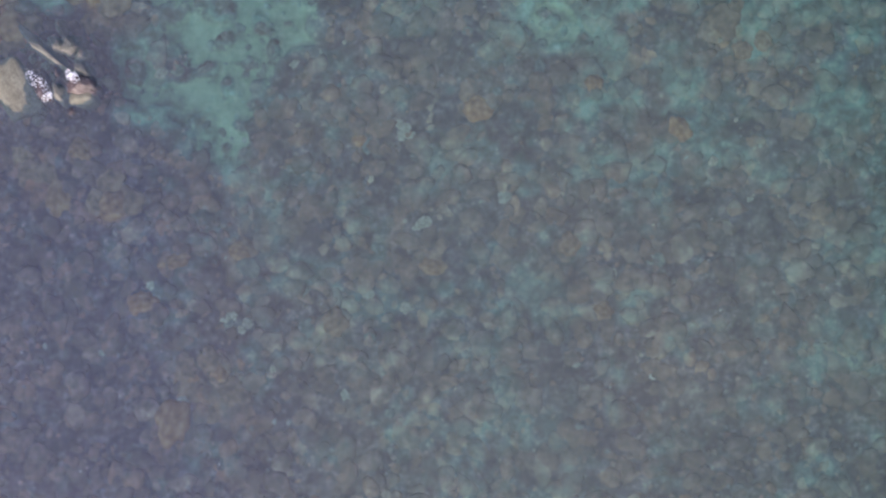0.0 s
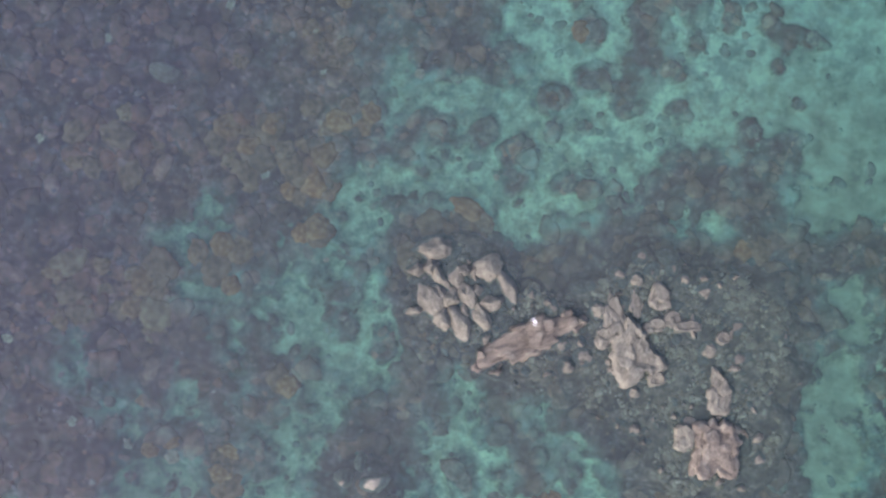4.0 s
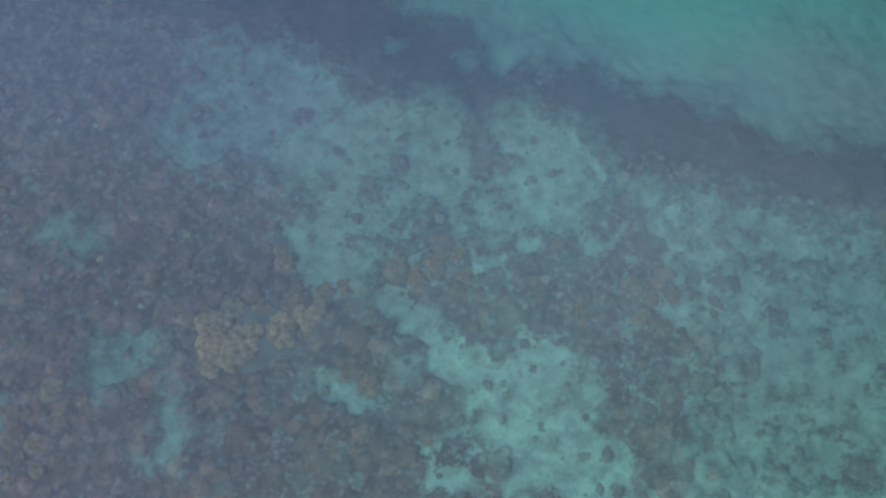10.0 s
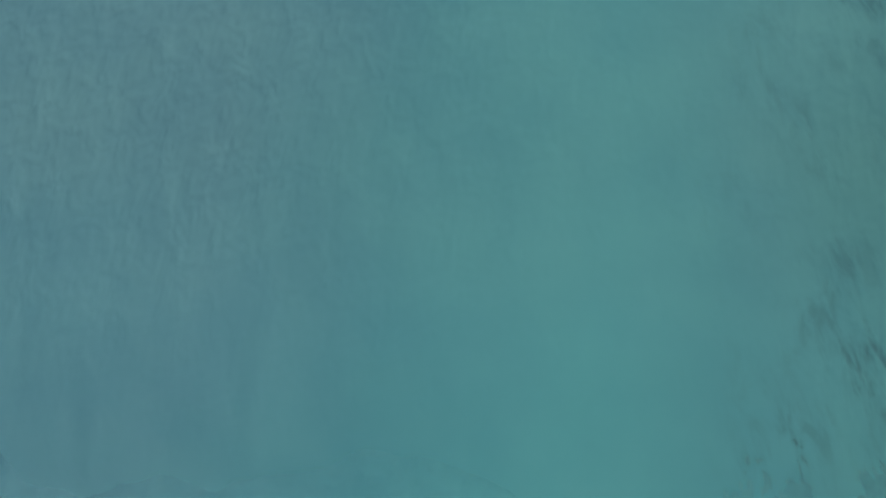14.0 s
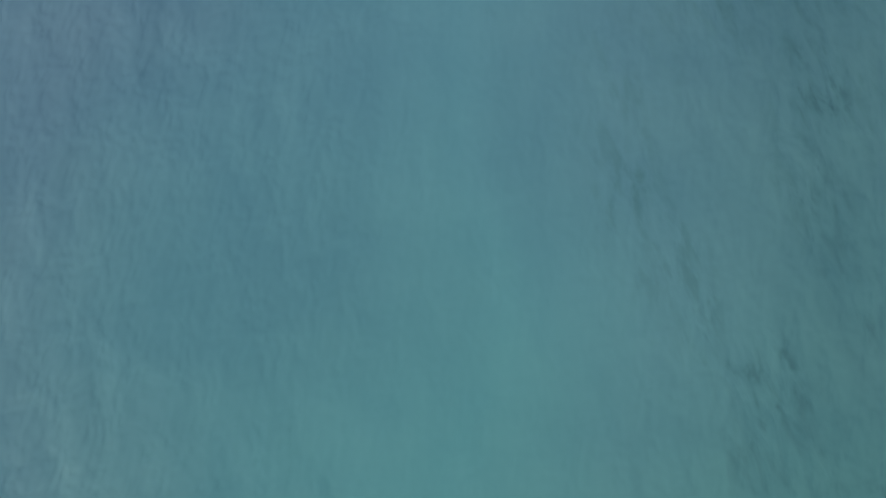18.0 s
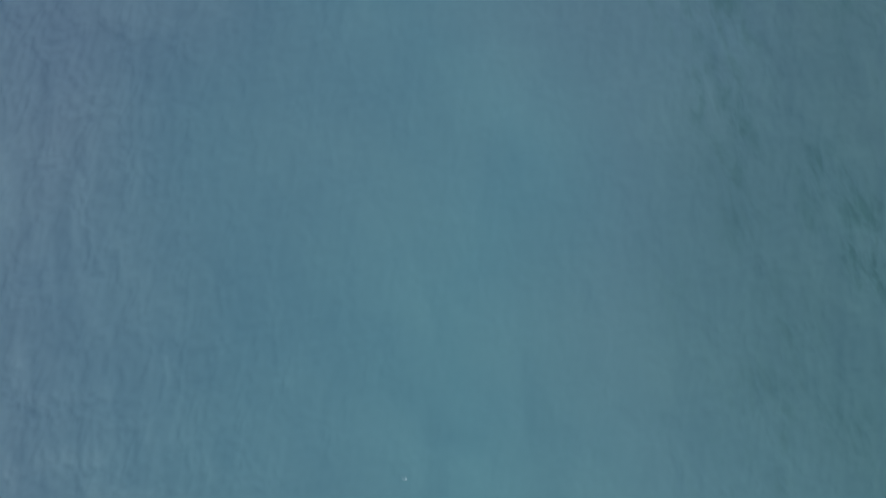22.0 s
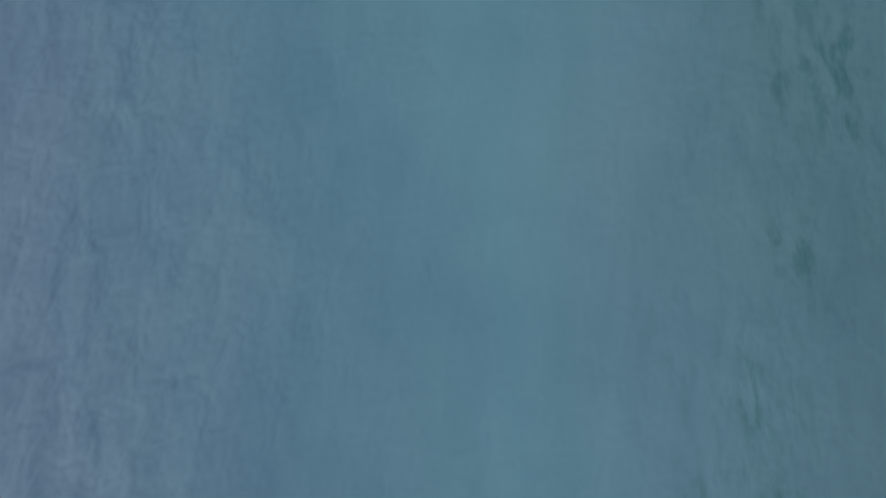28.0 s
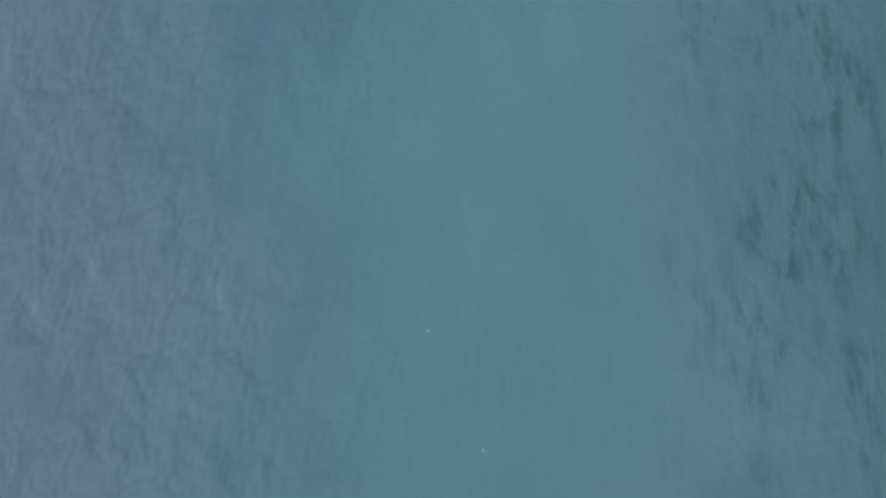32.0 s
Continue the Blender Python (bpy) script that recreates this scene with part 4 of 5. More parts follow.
def sheet(name, xs, ys, height, mat):
    X, Y = np.meshgrid(xs, ys)
    Z = height(X, Y)
    co = np.stack([X, Y, Z], -1).reshape(-1, 3)
    w, h = len(xs), len(ys)
    a = (np.arange(h - 1)[:, None] * w + np.arange(w - 1)[None]).reshape(-1)
    quads = np.stack([a, a + 1, a + w + 1, a + w], 1)
    me = bpy.data.meshes.new(name)
    me.vertices.add(len(co))
    me.vertices.foreach_set("co", co.reshape(-1))
    me.loops.add(quads.size)
    me.loops.foreach_set("vertex_index", quads.reshape(-1))
    me.polygons.add(len(quads))
    me.polygons.foreach_set("loop_start", np.arange(len(quads)) * 4)
    me.polygons.foreach_set("use_smooth", np.ones(len(quads), bool))
    me.update()
    me.materials.append(mat)
    return new(name, me), X.reshape(-1), Y.reshape(-1)


seabed, gx, gy = sheet("seabed", axis(-32, 32, 0.15, -2400, 2400), axis(-12, 122, 0.15, -2400, 2600), bed_height, SEABED)


def painted(ob, key, value):
    ob.data.attributes.new(key, "FLOAT", "POINT").data.foreach_set("value", value.astype(np.float32))


painted(seabed, "sand", np.maximum(sandiness(gx, gy), 0.62 * open_sand(gx, gy) - 0.28) * (1 - 0.4 * smooth(50, 66, gy)))
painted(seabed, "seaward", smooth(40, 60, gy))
painted(seabed, "bare", smooth(46, 60, gy) * smooth(10, 3, gx))
painted(seabed, "algae", 1 - 0.9 * open_sand(gx, gy))
painted(seabed, "rust", rust(gx, gy))
painted(seabed, "veil", veil(gx, gy))
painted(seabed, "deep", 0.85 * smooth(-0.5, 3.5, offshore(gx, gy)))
painted(seabed, "dull_sand", np.clip(np.maximum(smooth(28, 16, gy), smooth(6, 18, gx) * (0.75 + 0.25 * smooth(60, 40, gy))) + 0.3 * soft_noise(gx, gy, 3.0, 26), 0, 1))
tagged(seabed, "pale sand patches between dark reef rock on the seabed", "seabed", kind="structure")


def view_line(y):
    """The middle of the camera's view over the water, which ripples and tints are fitted to."""
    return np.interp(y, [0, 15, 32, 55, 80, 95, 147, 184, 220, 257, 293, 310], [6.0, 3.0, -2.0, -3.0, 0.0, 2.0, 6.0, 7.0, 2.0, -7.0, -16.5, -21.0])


def swell(x, y):
    z = np.zeros(x.shape)
    for k, (length, turn, tall) in enumerate([(9.0, 78, 0.018), (5.5, 100, 0.015), (3.4, 88, 0.012), (2.3, 70, 0.009), (1.7, 108, 0.007)]):
        c, s = math.cos(radians(turn - 90)), math.sin(radians(turn - 90))
        u = (x * c + y * s) + 0.9 * length * soft_noise(x, y, 3 * length, 40 + k)
        z += tall * np.sin(2 * math.pi * u / length) * (0.6 + 0.5 * soft_noise(x, y, 4 * length, 60 + k))
    near = smooth(400, 330, np.abs(y)) * smooth(120, 80, np.abs(x))
    return z * near


water, wx_, wy_ = sheet("water", axis(-62, 45, 0.4, -2400, 2400), axis(-14, 324, 0.4, -2400, 2600), swell, WATER)
# ripples, dark strokes and tints are laid out left and right of the camera's view
side = wx_ - view_line(wy_)
sea = smooth(98, 116, wy_)
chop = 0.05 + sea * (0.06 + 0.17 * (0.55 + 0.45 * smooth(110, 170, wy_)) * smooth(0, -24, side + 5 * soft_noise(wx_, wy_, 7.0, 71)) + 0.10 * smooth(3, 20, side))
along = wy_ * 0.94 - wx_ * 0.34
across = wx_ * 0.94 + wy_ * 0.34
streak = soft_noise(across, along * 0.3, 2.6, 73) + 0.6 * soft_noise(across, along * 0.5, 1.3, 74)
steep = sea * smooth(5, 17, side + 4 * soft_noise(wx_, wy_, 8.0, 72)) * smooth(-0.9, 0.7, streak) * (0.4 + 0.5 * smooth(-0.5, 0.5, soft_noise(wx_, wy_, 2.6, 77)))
view_side = np.clip((side + 3 * soft_noise(wx_, wy_, 9.0, 75) + 22) / 42, 0.42 * (1 - sea), 1 - 0.35 * (1 - sea))
for key, value in (("chop", chop), ("steep", steep), ("view_side", view_side), ("view_rim", 0.5 - 0.10 * smooth(20, 6, wy_) * smooth(-4, -16, side) + (np.clip((side + 3 * soft_noise(wx_, wy_, 9.0, 76)) / 44, -0.36, 0.5)) * (1 - 0.85 * sea))):
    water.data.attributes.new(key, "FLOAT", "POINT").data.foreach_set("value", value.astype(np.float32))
tagged(water, "calm rippled sea, turquoise over the reef and blue offshore", "sea", kind="structure")


# ---- shapes ----
rng = random.Random(11)


def ball(level):
    bm = bmesh.new()
    bmesh.ops.create_icosphere(bm, subdivisions=level, radius=1.0)
    return bm


def to_mesh(name, bm, mat):
    for f in bm.faces:
        f.smooth = True
    me = bpy.data.meshes.new(name)
    bm.to_mesh(me)
    bm.free()
    me.materials.append(mat)
    return me


def coral_mesh(name, mat, seed, level=3, lobes=9, lobe=0.32, flat=0.62):
    """A rounded coral head, broken into knobs, flat underneath."""
    r = random.Random(seed)
    knobs = []
    for _ in range(lobes):
        a, h = r.uniform(0, 2 * math.pi), r.uniform(-0.1, 1.0)
        w = math.sqrt(max(0.0, 1 - h * h))
        knobs.append((Vector((w * math.cos(a), w * math.sin(a), h)), r.uniform(0.25, 0.55)))
    bm = ball(level)
    off = Vector((seed * 3.7, seed * 1.3, 0))
    for v in bm.verts:
        d = v.co.normalized()
        swell_out = max(max(0.0, 1 - (d - k).length / w) for k, w in knobs)
        size = 0.72 + lobe * math.sqrt(swell_out) + 0.16 * noise.noise(d * 1.7 + off) + 0.07 * noise.noise(d * 5 + off)
        v.co = Vector((d.x * size, d.y * size, (d.z ** 1.5 * size if d.z > 0 else 0.5 * d.z) * flat))
    return to_mesh(name, bm, mat)


def boulder_mesh(name, mat, seed, level=3, cuts=9, rough=0.10):
    """A worn stone: a ball cut by flat faces, with soft edges."""
    r = random.Random(seed)
    planes = []
    for _ in range(cuts):
        d = Vector((r.uniform(-1, 1), r.uniform(-1, 1), r.uniform(-0.3, 1))).normalized()
        planes.append((d, r.uniform(0.55, 0.9)))
    bm = ball(level)
    off = Vector((seed * 2.1, seed * 5.9, seed))
    for v in bm.verts:
        p = v.co.copy()
        for d, far in planes:
            over = p.dot(d) - far
            if over > 0:
                p -= d * over * 0.85
        ridge = 1 - 2 * abs(noise.noise(p * 2.6 + off))
        p *= 1.14 + rough * noise.noise(p * 1.6 + off) + 0.9 * rough * ridge * abs(ridge) + 0.5 * rough * noise.noise(p * 7 + off)
        v.co = p
    return to_mesh(name, bm, mat)


def slab_mesh(name, mat, seed, rx, ry, narrow=0.0):
    """A broad weathered rock rx by ry metres from its middle, split by cracks into blocks."""
    bm = ball(5 if rx * ry > 0.5 else 4)
    off = Vector((seed * 4.3, seed * 1.7, seed * 0.9))
    for v in bm.verts:
        d = v.co.normalized()
        around = Vector((d.x * rx, d.y * ry, 0))
        flat = around.normalized() * min(1.0, around.length) if around.length > 0 else around
        near, spots = noise.voronoi(around * 1.5 + off)
        gap = near[1] - near[0]
        block = noise.cell(spots[0] * 7.3 + off)
        wide = 0.88 + 0.26 * noise.noise(flat * 1.9 + off) + 0.16 * noise.noise(flat * 5 + off) + 0.10 * block
        crack = max(0.0, 1 - gap / 0.13)
        tilt = 0.22 * (around * 1.5 + off - spots[0]).dot(Vector((noise.cell(spots[0] * 3.1), noise.cell(spots[0] * 5.7), 0)))
        if d.z > 0:
            tall = min(1.0, 1.5 * d.z ** 0.7) * (0.78 + 0.22 * block + tilt + 0.10 * noise.noise(around * 3 + off) + 0.05 * noise.noise(around * 8 + off)) - 0.15 * crack * d.z
        else:
            tall = d.z
        v.co = Vector((d.x * wide * (1 - narrow * d.y), d.y * wide, tall))
    return to_mesh(name, bm, mat)


def shelf_mesh(name, mat, seed):
    """A squared-off worn block with a nearly flat top."""
    bm = ball(4)
    off = Vector((seed * 1.9, seed * 0.7, seed * 2.3))
    for v in bm.verts:
        d = v.co.normalized()
        box = d / max(abs(d.x), abs(d.y), abs(d.z))
        p = d * 0.52 + box * 0.46
        v.co = p * (1 + 0.16 * noise.noise(p * 1.3 + off) + 0.06 * noise.noise(p * 4 + off))
    return to_mesh(name, bm, mat)


def place(name, me, x, y, z, sx, sy, sz, turn=0.0, lean=0.0):
    ob = new(name, me)
    ob.location, ob.scale = (x, y, z), (sx, sy, sz)
    ob.rotation_euler = (radians(lean), radians(lean * 0.6), radians(turn))
    return ob


def bed_at(x, y):
    return float(bed_height(np.array([float(x)]), np.array([float(y)]))[0])


# ---- rocks that break the surface ----
BOULDERS = [
    (-3.9, 38.0, 0.52, 0.45, 21), (-3.9, 37.1, 0.3, 0.35, 21), (-3.5, 36.7, 0.18, 0.6, 31), (-3.1, 36.4, 0.18, 0.45, 31), (-2.5, 36.7, 0.25, 0.5, 9),
    (-3.7, 35.4, 0.36, 0.8, 36), (-3.3, 35.7, 0.28, 0.5, 31), (-2.7, 35.7, 0.3, 0.38, -19), (-2.9, 34.6, 0.25, 0.55, 26), (-2.1, 34.6, 0.38, 0.74, 26),
    (-1.9, 35.3, 0.18, 0.4, 31), (-2.0, 36.0, 0.28, 0.62, 31), (-1.2, 35.2, 0.26, 0.6, 36), (-1.8, 37.2, 0.18, 0.4, 21), (-1.2, 37.4, 0.42, 0.6, 21),
    (-0.1, 36.7, 0.34, 0.75, 26), (-1.5, 36.3, 0.25, 0.27, 21), (-0.8, 35.8, 0.35, 0.35, 21), (-2.3, 37.2, 0.2, 0.2, 21), (-4.5, 36.8, 0.3, 0.25, 21),
    (-4.3, 34.8, 0.3, 0.25, 21),
]
OUTCROP = [  # centre x, y, half-lengths, turn, how far it narrows
    (1.2, 34.3, 2.75, 0.85, 34, 0.0), (-0.4, 33.1, 0.96, 0.69, 27, 0.2), (3.2, 35.6, 0.91, 0.64, 37, 0.0), (6.4, 34.7, 1.15, 1.6, 17, 0.5), (5.2, 36.2, 0.55, 1.3, 17, 0.6),
    (10.9, 30.9, 1.28, 1.7, 12, 0.1), (9.4, 31.1, 0.53, 0.64, 17, 0.0), (10.7, 33.6, 0.6, 1.2, 17, 0.6), (7.2, 36.1, 0.69, 0.37, 17, 0.0), (8.0, 36.6, 0.53, 0.43, 17, 0.2),
    (8.8, 36.4, 0.69, 0.32, 10, 0.3), (6.1, 37.0, 0.32, 0.75, 17, 0.4), (10.5, 36.1, 0.37, 0.37, 17, 0.0), (7.7, 33.6, 0.43, 0.43, 17, 0.0), (4.8, 35.1, 0.48, 0.59, 17, 0.2),
    (7.2, 37.5, 0.54, 0.67, 26, 0.3),
]
STONES = [
    (-4.7, 26.3, 0.58, 0.36, 17), (-6.3, 26.1, 0.38, 0.32, 17), (-3.9, 25.4, 0.33, 0.25, 17), (-5.7, 27.0, 0.27, 0.38, 17), (10.9, 64.8, 0.39, 0.59, -26),
    (11.5, 65.1, 0.29, 0.35, -5), (11.5, 66.2, 0.34, 0.35, -5), (-18.8, 21.6, 0.32, 0.54, 15), (-18.4, 44.2, 0.61, 0.39, -4),
]
WEST_ROCKS = [
    (-16.9, 15.6, 0.8, 1.38, 26), (-18.0, 16.9, 0.37, 0.53, 26), (-15.4, 15.3, 0.43, 0.85, 26), (-15.3, 17.3, 0.29, 1.47, 41), (-13.6, 15.3, 0.53, 0.8, 46),
    (-13.5, 14.6, 0.59, 0.37, 6), (-14.0, 17.3, 0.37, 0.48, 26), (-14.6, 15.0, 0.32, 0.53, 26), (-14.0, 14.1, 0.37, 0.27, 26), (-13.4, 16.1, 0.32, 0.53, 26),
    (-13.3, 16.8, 0.27, 0.32, 26), (-14.6, 16.1, 0.21, 0.48, 26), (-14.5, 17.4, 0.24, 0.32, 26), (-13.6, 17.1, 0.21, 0.21, 26),
]
WET_ROCKS = [
    (-20.4, 55.3, 0.95, 0.79, -5), (-19.2, 54.9, 1.0, 0.67, -5), (-19.9, 54.4, 1.11, 0.5, -5), (-20.3, 53.5, 0.95, 0.89, -5), (-19.5, 53.3, 0.67, 0.61, -5),
    (-18.3, 53.5, 0.75, 0.58, -15), (-20.8, 52.4, 0.69, 0.47, -5), (-21.6, 55.4, 0.56, 0.5, -5), (-21.3, 54.7, 0.45, 0.34, -5), (-22.7, 53.0, 1.16, 0.31, 10),
    (-23.7, 56.9, 0.5, 0.31, -5), (-23.3, 58.0, 0.78, 0.79, -5), (-18.3, 52.9, 0.5, 0.33, -5), (-18.7, 55.4, 0.39, 0.34, -5),
]
FOAM_AND_GLINTS = [
    (-20.9, 55.8, 0.31, 0.25, -5), (-20.6, 55.4, 0.14, 0.34, -5), (-20.0, 55.5, 0.33, 0.17, -5), (-19.5, 55.6, 0.25, 0.17, -5), (-20.5, 54.1, 0.19, 0.28, -5),
    (-20.6, 53.8, 0.17, 0.25, -5), (-20.8, 53.2, 0.28, 0.25, -5), (-21.0, 52.9, 0.19, 0.14, -5), (-19.0, 55.7, 0.14, 0.28, -5), (-20.2, 54.9, 0.5, 0.08, -5),
    (-20.1, 53.3, 0.33, 0.11, -5), (-15.7, 15.8, 0.13, 0.29, 26), (-15.1, 15.3, 0.11, 0.37, 26), (-15.0, 14.8, 0.19, 0.11, 26), (-13.6, 15.6, 0.13, 0.21, 26),
    (-13.8, 15.7, 0.11, 0.19, 26), (1.4, 35.3, 0.08, 0.13, 26),
]

PALE_MESHES = [boulder_mesh("boulder_stone", STONE_PALE, 30 + i, 4, 12, 0.15) for i in range(6)]
WHITE_MESHES = [boulder_mesh("white_stone", STONE_WHITE, 90 + i, 3, 8, 0.12) for i in range(4)]
RED_MESHES = [boulder_mesh("wet_stone", STONE_RED, 70 + i, 4, 10, 0.22) for i in range(3)]


def stone(name, me, x, y, rx, ry, turn, top, label, group, lean=0.0):
    """A stone that stands on the bed and reaches up to the height top."""
    foot = bed_at(x, y) - 0.25
    half = (top - foot) / 2
    ob = place(name, me, x, y, foot + half, rx, ry, half * 0.95, turn, lean)
    return tagged(ob, label, "rock", group)


# filler slab, added so the gaps between boulders look less deep and dark
tagged(place("rock_ledge", slab_mesh("rock_ledge", STONE_DULL, 141, 2.3, 1.9), -2.4, 36.2, -0.75, 2.4, 1.85, 0.68, 20), "low dull rock slab added to fill gaps under the boulder pile", "rock", "boulder pile")
for i, (x, y, rx, ry, turn) in enumerate(BOULDERS):
    stone("boulder", PALE_MESHES[i % 6], x, y, rx * 1.7, ry * 1.4, turn + 180 * (i % 2), 0.10 + 0.3 * min(rx, ry) + 0.14 * rng.random(),
          "pale limestone boulder piled with others above the water", "boulder pile", rng.uniform(-6, 6))
for i, (x, y, rx, ry, turn, narrow) in enumerate(OUTCROP):
    pale = i not in (0, 1, 2, 5)
    stone("reef_rock" if pale else "rock_outcrop", slab_mesh("rock_slab", STONE_PALE if pale else STONE_PINK, 3 + i, rx, ry, narrow), x, y, rx * 1.08, ry * 1.08, turn, 0.10 + 0.2 * min(rx, ry) + 0.08 * rng.random(),
          "pale cracked reef rock just above the water" if pale else "pinkish-grey weathered rock standing out of the sea", "reef outcrop", rng.uniform(-3, 3))
for i, (x, y, rx, ry, turn, narrow) in enumerate(OUTCROP):
    # broken ledges leaning against the larger rocks
    for k in range(3):
        a = rng.uniform(0, 6.283)
        c, s = math.cos(radians(turn)), math.sin(radians(turn))
        u, v = rx * 0.95 * math.cos(a), ry * 0.95 * math.sin(a)
        px, py = x + u * c - v * s, y + u * s + v * c
        size = max(0.22, min(rx, ry) * rng.uniform(0.35, 0.6))
        stone("rock_ledge", slab_mesh("rock_ledge", STONE_DULL, 60 + 3 * i + k, size * 1.3, size), px, py, size * 1.3, size, rng.uniform(0, 180), rng.uniform(-0.35, 0.0),
              "low broken rock ledge beside the larger rocks", "reef outcrop", rng.uniform(-6, 6))
for i in range(190):
    # loose blocks strewn round the outcrop
    cx, cy, wide, _ = MOUNDS[(2, 2, 3, 4, 0, 1)[i % 6]]
    a, q = rng.uniform(0, 6.283), wide * 0.95 * math.sqrt(rng.random())
    size = 0.12 + 0.34 * rng.random() ** 1.6
    stone("reef_block", PALE_MESHES[i % 6], cx + q * math.cos(a), cy + q * math.sin(a), size * rng.uniform(0.7, 1.3), size, rng.uniform(0, 180), rng.uniform(-0.10, 0.15),
          "pale broken block of reef rock awash beside the outcrop", "loose reef blocks", rng.uniform(-10, 10))
for i, (x, y, rx, ry, turn) in enumerate(STONES):
    stone("stone", WHITE_MESHES[i % 4], x, y, rx * 1.2, ry * 1.3, turn, 0.10 if i == 0 else -0.05 if i < 4 else -0.12, "small whitish stone lying on the reef", "loose stones")
for i, (x, y, rx, ry, turn) in enumerate(WEST_ROCKS):
    red, shelf = i in (2, 4, 8, 11), i in (0, 1, 5)
    rx, ry = rx * 1.25, ry * 1.2
    stone("rock_shelf" if shelf else "rock", shelf_mesh("shelf", STONE_BEIGE, 47 + i) if shelf else RED_MESHES[i % 3] if red else PALE_MESHES[i % 6], x, y, rx, ry, turn,
          0.10 if shelf else 0.06 + 0.2 * min(rx, ry), "flat beige rock shelf just awash" if shelf else "wet reddish rock washed by the sea" if red else "tan rock block at the water's surface", "rocks by the reef")
for i in range(44):
    # broken pieces round the western rocks
    a, q = rng.uniform(0, 6.283), 2.3 * math.sqrt(rng.random())
    size = 0.10 + 0.26 * rng.random() ** 1.5
    stone("reef_block", PALE_MESHES[i % 6], -14.6 + q * math.cos(a), 16.0 + 1.15 * q * math.sin(a), size * rng.uniform(0.7, 1.3), size, rng.uniform(0, 180), rng.uniform(-0.45, -0.05),
          "pale broken block of reef rock awash beside the rocks", "loose reef blocks", rng.uniform(-10, 10))
for i, (x, y, rx, ry, turn) in enumerate(WET_ROCKS):
    red = i in (0, 1, 2, 3, 4, 6, 7, 8, 11)
    rx, ry = rx * 1.15, ry * 1.15
    if i == 11:
        ob = place("round_coral", coral_mesh("round_coral", CORAL_RED, 301, 4, 30, 0.12, 0.5), x, y, -0.6, rx * 1.15, ry * 1.15, 0.9, 30)
        tagged(ob, "round reddish coral head under water beside wet rocks", "coral")
        continue
    top = -0.06 if i in (9, 10, 12, 13) else 0.06 + 0.22 * min(rx, ry) if red else 0.12
    stone("rock", RED_MESHES[i % 3] if red else PALE_MESHES[i % 6], x, y, rx, ry, turn, top,
          "dark red wet rock awash with foam" if red else "tan rock at the edge of a wet red rock", "wave-washed rocks")


# ---- joined lumps: the reef's countless small corals ----
def lumps(name, mat, spots, level, seed, label, category, angular=False):
    """One mesh of many small lumps; spots: x, y, z, radius, height."""
    r = random.Random(seed)
    kinds = []
    for k in range(8):
        me = boulder_mesh("lump", mat, seed + k, level, 9, 0.2) if angular else coral_mesh("lump", mat, seed + k, level, 6, 0.35, 0.75)
        co = np.empty(len(me.vertices) * 3)
        me.vertices.foreach_get("co", co)
        tri = np.empty(len(me.polygons) * 3, int)
        me.polygons.foreach_get("vertices", tri)
        kinds.append((co.reshape(-1, 3), tri))
        bpy.data.meshes.remove(me)
    cos, tris, base = [], [], 0
    for x, y, z, rad, tall in spots:
        co, tri = kinds[r.randrange(8)]
        a, sq = r.uniform(0, 6.283), r.uniform(0.75, 1.3)
        c, s = math.cos(a), math.sin(a)
        px, py = co[:, 0] * rad * sq, co[:, 1] * rad / sq
        cos.append(np.stack([x + px * c - py * s, y + px * s + py * c, z + co[:, 2] * tall], 1))
        tris.append(tri + base)
        base += len(co)
    co, tri = np.concatenate(cos), np.concatenate(tris)
    me = bpy.data.meshes.new(name)
    me.vertices.add(len(co))
    me.vertices.foreach_set("co", co.reshape(-1))
    me.loops.add(len(tri))
    me.loops.foreach_set("vertex_index", tri)
    me.polygons.add(len(tri) // 3)
    me.polygons.foreach_set("loop_start", np.arange(len(tri) // 3) * 3)
    me.polygons.foreach_set("use_smooth", np.ones(len(tri) // 3, bool))
    me.update()
    me.materials.append(mat)
    ob = new(name, me)
    painted(ob, "rust", rust(co[:, 0], co[:, 1]))
    painted(ob, "veil", veil(co[:, 0], co[:, 1]))
    return tagged(ob, label, category, kind="stuff")


def scatter(count, seed, test, lo, hi, skew=2.0):
    """Places over the reef that pass the test, with radii from lo to hi, mostly small."""
    g = np.random.default_rng(seed)
    x, y = g.uniform(-30, 30, count), g.uniform(-8, 112, count)
    keep = test(x, y)
    x, y = x[keep], y[keep]
    rad = lo + (hi - lo) * g.random(len(x)) ** skew
    return x, y, bed_height(x, y), rad


def z_near(x, y, knolls=MOUNDS[:8]):
    """Places on the knolls that carry the rocks."""
    ok = np.zeros(x.shape, bool)
    for cx, cy, wide, top in knolls:
        ok |= np.hypot(x - cx, y - cy) < wide * 0.95
    return ok


x, y, z, rad = scatter(19000, 5, lambda x, y: (sandiness(x, y) < -0.32) & (y < 104) & ~z_near(x, y, MOUNDS[:5]), 0.16, 0.62)
keep = (y < 62) | (rad > 0.24)
x, y, z, rad = x[keep], y[keep], z[keep], rad[keep] * (1 + 0.2 * smooth(60, 75, y[keep]))
lumps("small_corals", CORAL_MIXED, zip(x, y, z - 0.04, rad * (1.1 + 0.25 * smooth(55, 40, y)), rad * (0.55 - 0.25 * smooth(75, 95, y))), 2, 100, "small brown and grey corals crowding the reef", "coral")
x, y, z, rad = scatter(3200, 12, lambda x, y: (sandiness(x, y) < -0.2) & (y < 101) & ~z_near(x, y), 0.07, 0.24, 1.6)
